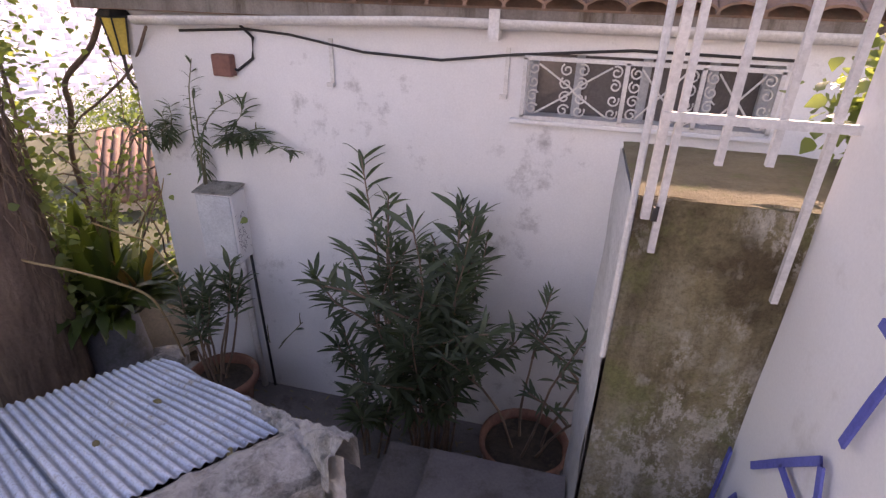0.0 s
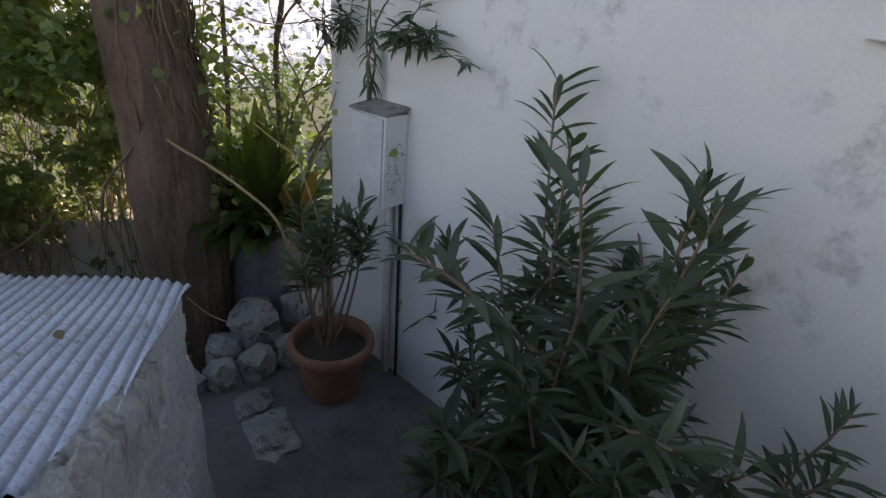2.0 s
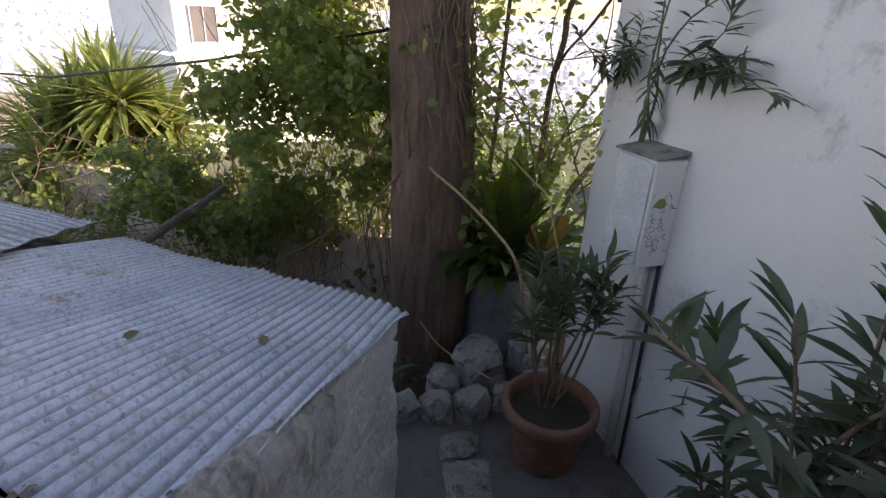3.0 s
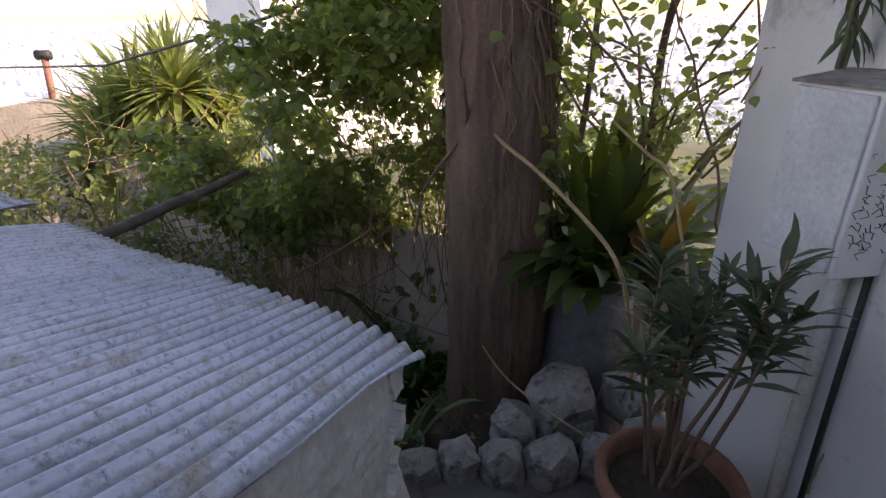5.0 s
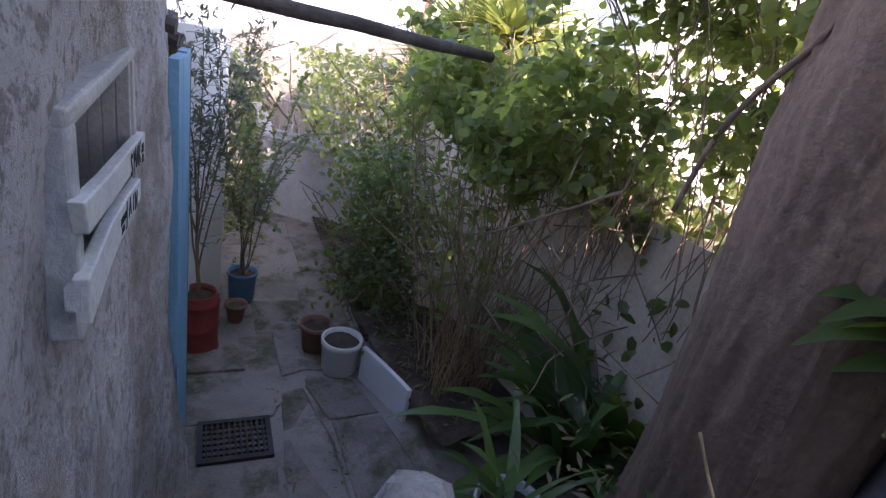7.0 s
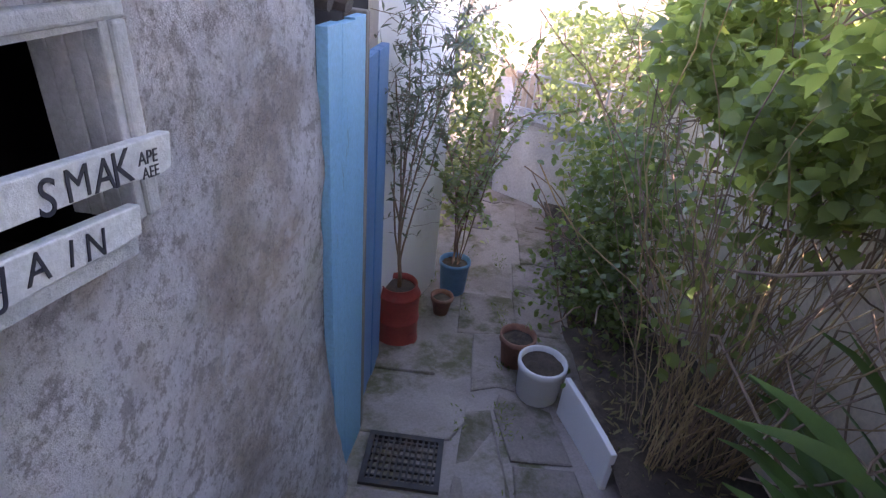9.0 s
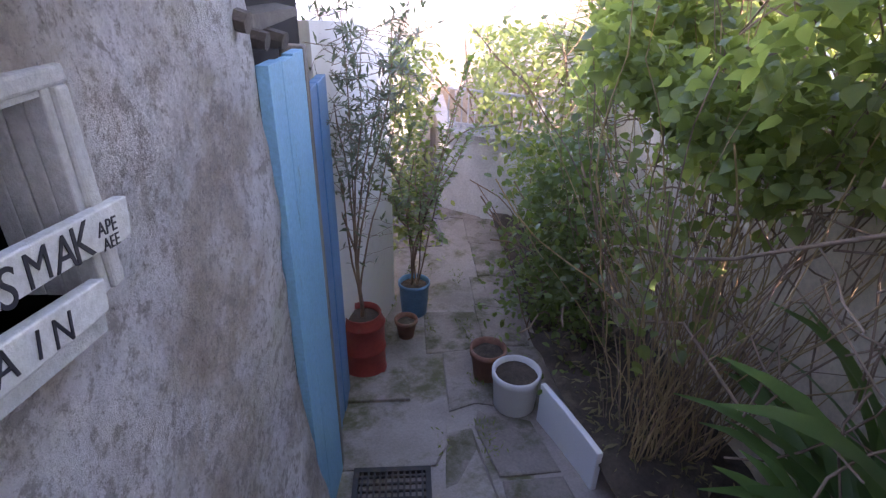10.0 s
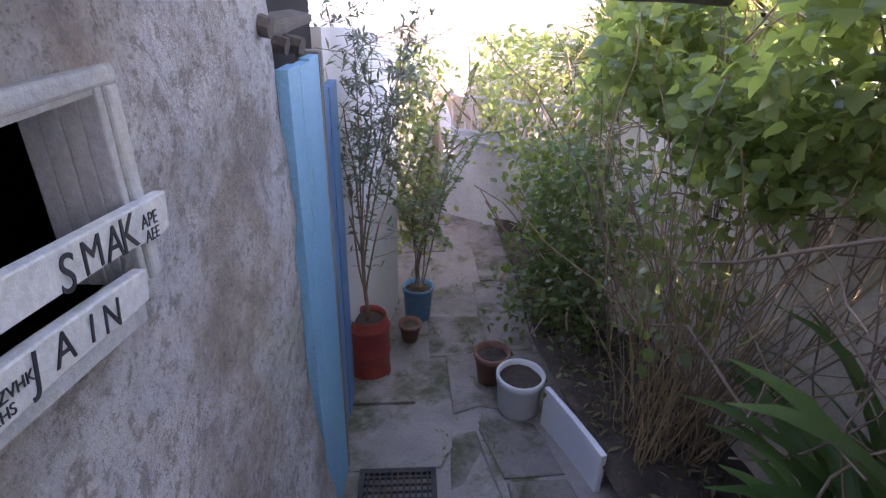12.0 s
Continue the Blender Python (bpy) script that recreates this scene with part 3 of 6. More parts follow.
# lane wall with its window opening
def lumpy_wall(bb, s0, s1, z0, z1, depth=0.06, amp=0.03):
    nu, nv = max(2, int((s1 - s0) / 0.025)), max(2, int((z1 - z0) / 0.03))

    def fn(u, v):
        s, zz = s0 + (s1 - s0) * u, z0 + (z1 - z0) * v
        r = amp * noise.noise((s * 2.2, zz * 2.2, 3.1)) + 0.3 * amp * noise.noise((s * 8, zz * 8, 1)) + 0.12 * amp * noise.noise((s * 30, zz * 30, 1))
        r -= 0.5 * amp
        q = max(0.0, min(1.0, (s - 1.45) / 0.7))
        foot_ = max(0.0, min(1.0, (0.1 - zz) / 1.1))
        r += 0.055 * q * q * (3 - 2 * q) + 0.09 * q * foot_ * foot_
        return lane(s, r, zz)
    bb.grid(fn, nu, nv)
    bb.box((s0 + 0.002, 0.03, z0), (s1 - 0.002, depth, z1 - 0.002), lane_m(0, 0))


for s0, s1, z0, z1 in ((0.10, 0.66, -1.9, 1.36), (1.30, 2.215, -1.9, 1.36), (0.66, 1.30, -1.9, 0.80), (0.66, 1.30, 1.135, 1.36)):
    b = Build()
    lumpy_wall(b, s0, s1, z0, z1)
    part("lane_wall", b, M_OLDWHITE, SHED, "peeling lime-washed wall over brown render")

# courtyard-side wall, rising to the stairs, with its rough concrete coping
EX, EY = 0.886, -0.463
b = Build()


def end_wall(u, v):
    q = -0.13 + 1.70 * u ** 1.5
    top = 1.458 + 0.305 * max(q, -0.05) + 0.01 * noise.noise((q * 5, 0, 4))
    zz = -1.9 + (top + 1.9) * v ** 0.45
    off = -0.02 + 0.018 * noise.noise((q * 3, zz * 3, 7)) + 0.010 * noise.noise((q * 9, zz * 9, 2)) + 0.005 * noise.noise((q * 40, zz * 40, 2))
    hole = ((q - 0.05) / 0.055) ** 2 + ((zz - 1.345) / 0.030) ** 2 + 0.9 * noise.noise((q * 30, zz * 30, 3))
    pit = ((q - 0.07) / 0.06) ** 2 + ((zz - 1.22) / 0.07) ** 2 + 0.9 * noise.noise((q * 15, zz * 15, 8))
    crack = abs(q - 0.055 - 0.25 * (zz - 1.37) - 0.02 * noise.noise((zz * 30, 2, 2)))
    if hole < 1:
        off -= 0.08
    elif pit < 0.7:
        off -= 0.022
    if crack < 0.006 and zz > 1.36:
        off -= 0.03
    under = max(0.0, 1.0 - abs(zz - 1.18) / 0.16) * max(0.0, 1.0 - abs(q) / 0.09)
    off -= 0.03 * under
    if q < 0.0:
        return lane(0.02 - q - off, -0.012 - 0.02 * under + 0.006 * noise.noise((q * 20, zz * 12, 4)), zz)
    return Vector((CX + EX * q + 0.463 * off, CY + EY * q + 0.886 * off, zz))


b.grid(end_wall, 150, 300)
part("end_wall", b, M_ENDWALL, SHED, "rough grey-white rendered end wall")
b = Build()


def coping(u, v):
    q = 0.72 + 0.86 * u
    w = -0.045 - 0.035 * u + (0.065 + 0.05 * u) * v
    lift = 0.05 * math.sin(math.pi * v) + 0.035 * noise.noise((q * 7, v * 3, 1)) + 0.03 * noise.noise((q * 22, v * 6, 5)) + 0.014 * noise.noise((q * 60, v * 14, 5))
    zz = 1.405 + 0.355 * q + lift * (0.3 + 0.6 * u) - (0.13 if v > 0.95 or v < 0.02 else 0)
    w += 0.025 * noise.noise((q * 6, 9, v))
    return Vector((CX + EX * q + 0.463 * w, CY + EY * q + 0.886 * w, zz))


b.grid(coping, 110, 18)
part("coping", b, M_CONC, SHED, "crumbling grey concrete coping", smooth=True)

b = Build()


def parapet(u, v):
    s = -0.22 + 3.6 * u
    w = 1.22 + 0.30 * v + 0.03 * noise.noise((s * 5, v, 2))
    lift = 0.05 * math.sin(math.pi * v) + 0.03 * noise.noise((s * 7, v * 4, 8)) + 0.025 * noise.noise((s * 20, v * 8, 8)) + 0.012 * noise.noise((s * 60, v * 20, 8))
    zz = 1.84 + lift - (0.25 if v > 0.98 else 0.06 if v < 0.01 else 0)
    return lane(s, -w, zz)


b.grid(parapet, 180, 16)
b.box((-0.22, 1.26, -1.9), (3.4, 1.50, 1.86), lane_m(0, 0))
part("parapet", b, M_CONC, SHED, "rough concrete parapet above the roof", smooth=True)
# added lining, painted near-black as the shade inside the shed
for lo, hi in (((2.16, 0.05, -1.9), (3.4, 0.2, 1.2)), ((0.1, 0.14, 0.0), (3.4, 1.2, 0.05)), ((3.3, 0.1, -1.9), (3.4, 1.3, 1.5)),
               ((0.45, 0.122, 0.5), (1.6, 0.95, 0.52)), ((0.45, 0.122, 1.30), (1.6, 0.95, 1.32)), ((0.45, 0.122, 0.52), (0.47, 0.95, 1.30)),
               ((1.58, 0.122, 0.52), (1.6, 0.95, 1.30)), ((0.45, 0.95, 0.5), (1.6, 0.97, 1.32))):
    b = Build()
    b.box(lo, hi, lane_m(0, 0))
    part("shade_lining", b, M_DARK, SHED, "near-black lining standing in for the unlit inside")


# corrugated sheets: narrow waves run up the slope, askew to the lane
PITCH, SKEW = 0.036, 0.24


def sheet(s0, s1, n0, n1, lift, sag=0.0, flap=False, cut=0.0, seed=1.0):
    bb = Build()
    ns = int((s1 - s0) / PITCH * 8)

    def fn(u, v):
        n = n0 + (n1 - n0) * v
        a0 = s0 - cut * (n - 0.4)
        w = a0 + (s1 - a0) * u
        step_ = math.floor(w / 0.108 + 0.3 * seed)
        n -= (0.035 * noise.noise((step_ * 0.73, seed, 3)) + 0.02 * noise.noise((w * 9, 3, seed))) * (1 - v) ** 4
        s = w - SKEW * n
        zz = 1.45 + 0.306 * n + lift + 0.0075 * math.cos(2 * math.pi * w / PITCH) + sag * math.sin(math.pi * u) + 0.012 * noise.noise((s * 1.5, n * 1.5, 6)) + 0.004 * noise.noise((s * 7, n * 4, seed))
        if flap and w < 0.10 and n < 0.20:
            zz -= 1.2 * (0.10 - w) * (0.20 - n)
        return lane(s, -n, zz)
    bb.grid(fn, ns, 22)
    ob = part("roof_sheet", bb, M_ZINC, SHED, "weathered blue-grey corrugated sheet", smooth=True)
    so = ob.modifiers.new("thick", "SOLIDIFY")
    so.thickness = 0.004
    return ob


sheet(0.012, 0.70, -0.03, 1.23, 0.024, flap=True, cut=-0.055)
sheet(0.66, 1.50, -0.12, 1.23, -0.006, seed=2.0, sag=-0.01)
sheet(1.44, 3.45, -0.10, 1.23, 0.040, cut=0.42, seed=3.0)
b = Build()
b.box((1.30, 0.0, 1.40), (1.36, 1.22, 1.44), lane_m(0, 0))
part("batten", b, M_WOOD, SHED)

# window: frame, deep jamb board, sign boards
b = Build()
for s0, s1, z0, z1 in ((0.62, 1.335, 1.118, 1.145), (1.298, 1.333, 0.80, 1.118), (0.62, 0.665, 0.80, 1.122)):
    b.box((s0, -0.014, z0), (s1, 0.03, z1), lane_m(0, 0))
rough_up(b, 0.004, 9)
bevelled(part("window_frame", b, M_GREYPAINT, SHED, "grey-white painted wooden window frame"), 0.006)
for k in range(4):
    b = Build()
    b.box((1.278 + 0.0012 * (k % 2), -0.008 + 0.030 * k, 0.80), (1.298, 0.0212 + 0.030 * k, 1.118), lane_m(0, 0))
    bevelled(part("jamb_board", b, M_GREYPAINT, SHED, "grey ribbed wooden jamb board"), 0.003)
b = Build()
b.box((0.66, -0.005, 1.108), (1.278, 0.10, 1.119), lane_m(0, 0))
part("lintel_board", b, M_GREYPAINT, SHED, "grey wooden board under the lintel")


def board(pts, name_, label):
    bb = Build()
    k = len(pts)
    fr = [lane(s, 0.030, zz) for s, zz in pts]
    bk = [lane(s, 0.008, zz) for s, zz in pts]
    bb.add(fr + bk, [tuple(range(k)), tuple(reversed(range(k, 2 * k)))] + [(i, k + i, k + (i + 1) % k, (i + 1) % k) for i in range(k)])
    return bevelled(part(name_, bb, M_SIGN, SHED, label), 0.003)


board([(0.60, 1.03), (0.62, 0.975), (0.83, 0.942), (1.00, 0.922), (1.20, 0.895), (1.335, 0.868), (1.36, 0.872), (1.372, 0.932), (1.125, 0.962), (0.98, 0.980), (0.82, 0.998)], "sign_board", "white board hand-lettered in black")
board([(0.60, 0.915), (0.60, 0.84), (0.75, 0.842), (0.90, 0.838), (1.02, 0.826), (1.19, 0.800), (1.245, 0.795), (1.255, 0.845), (1.18, 0.858), (1.0, 0.888), (0.80, 0.912)], "sign_board", "white board hand-lettered in black")
b = Build()
b.box((0.60, -0.02, -0.018), (1.26, 0.0, 0.018), lane_m(0, 0, 0.985) @ Matrix.Rotation(radians(9.5), 4, "Y"))
part("window_sill", b, M_GREYPAINT, SHED, "grey wooden batten between the boards")


def lettering(text, s, z, r, size, tilt, parent, material=None, squeeze=1.0):
    cu = bpy.data.curves.new("lettering", "FONT")
    cu.body, cu.size, cu.extrude, cu.offset = text, size, 0.0006, 0.0
    cu.space_character = squeeze
    ob = new("lettering_source", cu)
    me = bpy.data.meshes.new_from_object(ob.evaluated_get(bpy.context.evaluated_depsgraph_get()))
    bpy.data.objects.remove(ob)
    bpy.data.curves.remove(cu)
    o2 = new("lettering", me)
    me.materials.append(material or M_INK)
    x = Vector((DX, DY, 0)).normalized()
    up = Vector((0, 0, 1))
    nrm = Vector((RX, RY, 0)).normalized()
    m = Matrix((x, up, nrm)).transposed().to_4x4()
    o2.matrix_world = Matrix.Translation(lane(s, r, z)) @ m @ Matrix.Rotation(radians(tilt), 4, "Z")
    o2.parent = parent
    return o2


for ch, s_, z_, sz, tl in (("S", 1.058, 0.914, 0.072, -16), ("M", 1.108, 0.911, 0.066, -6), ("A", 1.162, 0.903, 0.070, -11), ("K", 1.202, 0.893, 0.078, -4),
                           ("J", 0.972, 0.846, 0.062, -14), ("A", 1.012, 0.840, 0.060, -10), ("I", 1.080, 0.828, 0.056, -16), ("N", 1.112, 0.818, 0.060, -12)):
    lettering(ch, s_, z_, 0.0315, sz, tl, SHED)
lettering("APE", 1.268, 0.905, 0.0315, 0.032, -9, SHED)
lettering("AEE", 1.272, 0.880, 0.0315, 0.028, -9, SHED)
lettering("XTZVHK", 0.897, 0.868, 0.0315, 0.021, -8, SHED)
lettering("XHS", 0.905, 0.848, 0.0315, 0.020, -8, SHED)

# blue door and blue leaf beyond it
DOOR = thing("door_1", "narrow light blue painted door with chipped edges", "door", kind="structure")
b = Build()
for i in range(3):
    b.box((2.22 + 0.140 * i, -0.028 - 0.0006 * (i % 2), -1.20), (2.3596 + 0.140 * i, 0.012, 1.01 - 0.008 * (i % 2)), lane_m(0, 0.045) @ Matrix.Translation((2.22, 0, 0)) @ Matrix.Rotation(radians(-4.0), 4, "Z") @ Matrix.Translation((-2.22, 0, 0)))
bevelled(part("panel", b, M_BLUE, DOOR), 0.0012)
b = Build()
b.box((2.645, -0.075, -1.25), (2.71, 0.02, 1.02), lane_m(0, 0.03))
rough_up(b, 0.01, 2)
bevelled(part("jamb", b, M_WOOD, DOOR, "bare weathered wooden post"), 0.008)
DOOR2 = thing("door_2", "deep blue boarded door standing beyond a post", "door", kind="structure")
b = Build()
for i in range(5):
    b.box((2.77 + 0.125 * i, -0.045 - 0.005 * (i % 2), -1.28), (2.89 + 0.125 * i, 0.0, 0.80), lane_m(0, 0.0) @ Matrix.Translation((2.77, 0, 0)) @ Matrix.Rotation(radians(-2.0), 4, "Z") @ Matrix.Translation((-2.77, 0, 0)))
bevelled(part("board", b, M_BLUE2, DOOR2), 0.004)

# whitewashed wall past the doors, angled into the lane, and the lean-to eave above it
b = Build()
P0w, P1w = lane(3.42, 0.0), lane(4.75, 0.34)
P2w, P3w = lane(4.9, -0.3), lane(3.40, -0.3)
b.prism([(p.x, p.y) for p in (P0w, P1w, P2w, P3w)], -1.9, [1.05, 0.95, 0.95, 1.05])
b.prism([(p.x, p.y) for p in (lane(4.9, -0.3), lane(9.5, -0.9), lane(9.5, -1.2), lane(4.9, -0.6))], -1.9, 0.9)
tagged(part("wall_lane", b, M_WHITE), "whitewashed lane wall dappled with sunlight", "wall", kind="structure")
b = Build()
b.prism([(p.x, p.y) for p in (lane(2.26, 0.02), lane(2.95, 0.04), lane(3.1, -1.4), lane(2.26, -1.4))], 1.10, [1.15, 1.13, 1.40, 1.45])
rough_up(b, 0.015, 3)
tagged(part("lean_to_roof", b, M_POLE), "sagging weathered wooden lean-to roof", "roof", kind="structure")

# retaining wall behind the creeper and its planter
b = Build()


def retaining(u, v):
    s = -0.75 + 7.5 * u
    top = (0.78 if s > 1.7 else 0.66) + 0.05 * noise.noise((s * 3, 1, 1))
    zz = -1.9 + (top + 1.9) * v
    return lane(s, 2.22 + 0.35 * max(0.0, min(1.0, (0.9 - s) * 1.2)) + 0.02 * noise.noise((s * 2, zz * 2, 5)), zz)


b.grid(retaining, 80, 30)
b.box((1.75, -2.55, -1.9), (6.75, -2.25, 0.74), lane_m(0, 0))
b.box((0.55, -2.55, -1.9), (1.75, -2.25, 0.62), lane_m(0, 0))
tagged(part("wall_retaining", b, M_BEIGE), "stained beige retaining wall behind the creeper", "wall", kind="structure")

PLANTER = thing("planter", "low white curved cement planter filled with leaf litter", "planter", kind="structure")
b = Build()
pl = [(2.42, 1.44), (2.55, 1.413), (2.78, 1.355), (3.02, 1.285)]
top, low = -0.90, -1.5
th = 0.035
outer, inner = [], []
for i, (s, r) in enumerate(pl):
    s0, r0 = pl[max(i - 1, 0)]
    s1, r1 = pl[min(i + 1, len(pl) - 1)]
    tx, ty = s1 - s0, r1 - r0
    ln = math.hypot(tx, ty)
    ox, oy = -ty / ln * th, tx / ln * th
    outer.append((s, r))
    inner.append((s + ox, r + oy))
k = len(pl)
tz = [top - 0.09 * max(0, min(1, (s - 2.3) / 1.0)) for s, r in pl]
vs = [lane(s, r, low) for s, r in outer] + [lane(s, r, zt) for (s, r), zt in zip(outer, tz)] + [lane(s, r, zt) for (s, r), zt in zip(inner, tz)] + [lane(s, r, low) for s, r in inner]
fs = []
for i in range(k - 1):
    for q in range(3):
        fs.append((q * k + i, q * k + i + 1, (q + 1) * k + i + 1, (q + 1) * k + i))
fs += [(0, k, 2 * k, 3 * k), (k - 1, 4 * k - 1, 3 * k - 1, 2 * k - 1)]
b.add(vs, fs)
bevelled(part("rim_wall", b, M_WHITE, PLANTER, "white painted cement rim"), 0.006)
b = Build()
b.grid(lambda u, v: lane(2.0 + 1.62 * u, 1.50 - 0.17 * u + (0.72 + 0.17 * u) * v, -0.98 - 0.03 * u + 0.06 * noise.noise((u * 7, v * 5, 2))), 24, 16)
part("soil", b, M_EARTH, PLANTER, smooth=True)
TUB = lane(3.17, 1.165, floor_z(3.17))
PT = thing("white_pot", "round white cement pot at the planter's end", "plant pot")
b = Build()
b.lathe([(0.0, 0.0), (0.125, 0.0), (0.135, 0.015), (0.150, 0.235), (0.158, 0.24), (0.160, 0.285), (0.150, 0.292), (0.140, 0.285), (0.136, 0.22)], 40, TUB)
part("body", b, M_WHITE, PT, smooth=True)
b = Build()
b.lathe([(0.0, 0.262), (0.07, 0.258), (0.137, 0.245)], 24, TUB)
rough_up(b, 0.012, 20)
part("soil", b, M_EARTH, PT, smooth=True)
b = Build()
b.grid(lambda u, v: lane(3.6 + 3.1 * u, 1.5 + 0.75 * v, -1.33 - 0.05 * u + 0.06 * noise.noise((u * 9, v * 5, 2))), 20, 8)
tagged(part("earth_verge", b, M_EARTH, smooth=True), "strip of bare earth along the lane", "soil", kind="structure")

# low white wall with a railing where the lane bends, and the outbuilding that closes the view
b = Build()
BEND = [(7.02, 0.88), (6.62, 1.46), (6.30, 2.20), (6.55, 2.30), (6.85, 1.60), (7.30, 1.05), (9.4, 1.05), (9.4, 0.85)]
bend_p = [lane(s_, r_) for s_, r_ in BEND]
b.prism([(p.x, p.y) for p in bend_p[:6]], -1.9, -0.47)
b.prism([(p.x, p.y) for p in (bend_p[0], lane(7.25, 1.05), bend_p[6], bend_p[7])], -1.9, -0.474)
rough_up(b, 0.02, 2)
# stained, and greyer than other white walls to put shade into its colour
tagged(part("wall_bend", b, M_ENDWALL), "stained low white wall at the bend of the lane", "wall", kind="structure")
b = Build()
b.prism([(p.x, p.y) for p in (lane(6.98, 0.84), lane(6.58, 1.43), lane(6.27, 2.18), lane(6.58, 2.33), lane(6.88, 1.63), lane(7.33, 1.09))], -0.468, -0.42)
rough_up(b, 0.012, 4)
tagged(part("wall_coping", b, M_CONC), "grey cement coping on the low white wall", "coping", kind="structure")
RAIL = thing("railing", "pale grey iron railing on the low white wall", "railing")
ra, rb = lane(7.12, 0.98), lane(6.45, 2.2)
for i in range(17):
    p = ra.lerp(rb, i / 16)
    b = Build()
    b.tube([(p.x, p.y, -0.43), (p.x, p.y, 0.05)], 0.010, 6)
    part("bar", b, M_GREYPAINT, RAIL)
for z0 in (-0.36, 0.05):
    b = Build()
    b.tube([(ra.x, ra.y, z0), (rb.x, rb.y, z0)], 0.015, 6)
    part("rail", b, M_GREYPAINT, RAIL)
OUTB = thing("outbuilding", "low plastered outbuilding with a sloping slab roof", "outbuilding", kind="structure")
b = Build()
q4 = [lane(7.15, -1.9), lane(7.15, 0.62), lane(10.2, 0.62), lane(10.2, -1.9)]
b.prism([(p.x, p.y) for p in q4], -1.9, [1.10, 0.19, 0.19, 1.10])
rough_up(b, 0.015, 2)
part("wall", b, M_BEIGE, OUTB, "stained cream plaster wall")
b = Build()
q4 = [lane(7.02, -2.0), lane(7.02, 0.80), lane(10.3, 0.80), lane(10.3, -2.0)]
b.add([(p.x, p.y, zz) for dz in (0.0, 0.07) for p, zz in zip(q4, (1.145 + dz, 0.135 + dz, 0.135 + dz, 1.145 + dz))],
      [(3, 2, 1, 0), (4, 5, 6, 7), (0, 1, 5, 4), (1, 2, 6, 5), (2, 3, 7, 6), (3, 0, 4, 7)])
rough_up(b, 0.012, 3)
part("roof", b, M_CONC, OUTB, "grey sloping cement slab")
b = Build()
b.prism([(-6.80, 1.55), (-6.95, 2.35), (-7.25, 2.30), (-7.10, 1.50)], -1.9, [0.55, 0.60, 0.60, 0.55])
rough_up(b, 0.04, 2.2)
tagged(part("wall_garden", b, M_ENDWALL), "short rough garden wall below the yucca", "wall", kind="structure")


# ---- house fittings ----
GR = thing("window_grille", "white scrolled wrought-iron grille over a low window", "window grille")
b = Build()
gy = HY - 0.03
for z0 in (2.565, 2.905):
    b.box((-0.40, gy - 0.012, z0 - 0.012), (0.98, gy + 0.012, z0 + 0.012))
for x0 in (-0.39, 0.18, 0.58, 0.97):
    b.box((x0 - 0.012, gy - 0.012, 2.565), (x0 + 0.012, gy + 0.012, 2.905))
part("frame", b, M_IRONWHITE, GR)
b = Build()
b.box((-0.46, HY - 0.05, 2.525), (1.0, HY + 0.02, 2.552))
tagged(bevelled(part("window_ledge", b, M_WHITE), 0.006), "thin white plaster ledge under the grille", "ledge", kind="structure")


def scroll(cx, cz, rad, a0, turns, flip):
    pts = []
    n = 16
    for i in range(n):
        t = i / (n - 1)
        a = a0 + flip * turns * 2 * math.pi * t
        r = rad * (1 - 0.75 * t)
        pts.append((cx + r * math.cos(a), gy, cz + r * math.sin(a)))
    return pts


for x0, x1 in ((-0.39, 0.18), (0.18, 0.58), (0.58, 0.97)):
    w = (x1 - x0)
    xm, zm = (x0 + x1) / 2, 2.735
    b = Build()
    for cx in ((x0 + 0.055, x1 - 0.055) if w < 0.5 else (x0 + 0.055, xm - 0.045, xm + 0.045, x1 - 0.055)):
        for cz in (2.62, 2.695, 2.775, 2.85):
            f = 1 if cx < xm else -1
            b.tube(scroll(cx, cz, 0.036, 0.5 + 1.6 * (cz > zm), 1.25, f), 0.0055, 5)
    for sg in (-1, 1):
        b.tube([(x0 + 0.08, gy, zm + sg * 0.14), (xm - 0.02, gy, zm + sg * 0.02), (xm + 0.02, gy, zm - sg * 0.02), (x1 - 0.08, gy, zm - sg * 0.14)], 0.006, 5)
    part("scrollwork", b, M_IRONWHITE, GR)
WIN = thing("window_1", "dim wooden casement behind the iron grille", "window", kind="structure")
b = Build()
b.box((-0.37, HY + 0.16, 2.56), (0.98, HY + 0.18, 2.93))
part("pane", b, M_GLASS, WIN)
b = Build()
for x0 in (-0.35, -0.08, 0.3, 0.66, 0.95):
    b.box((x0 - 0.025, HY + 0.12, 2.56), (x0 + 0.025, HY + 0.155, 2.93))
part("window_frame", b, M_GREYPAINT, WIN)

# gutter, cables, hooks
GUT = thing("gutter", "dented pale grey metal gutter under the eave", "gutter")
b = Build()


def gutter(u, v):
    x = -2.95 + 6.5 * u
    a = math.pi * (1 + v)
    return (x, HY - 0.11 + 0.055 * math.cos(a), 3.04 + 0.07 * min(1, max(0, (x + 2.95) / 2)) + 0.055 * math.sin(a))


b.grid(gutter, 24, 8)
o = part("trough", b, M_IRONWHITE, GUT, smooth=True)
o.modifiers.new("thick", "SOLIDIFY").thickness = 0.004
b = Build()
b.box((-0.60, HY - 0.18, 3.00), (-0.54, HY - 0.04, 3.16))
part("bracket", b, M_IRONWHITE, GUT)

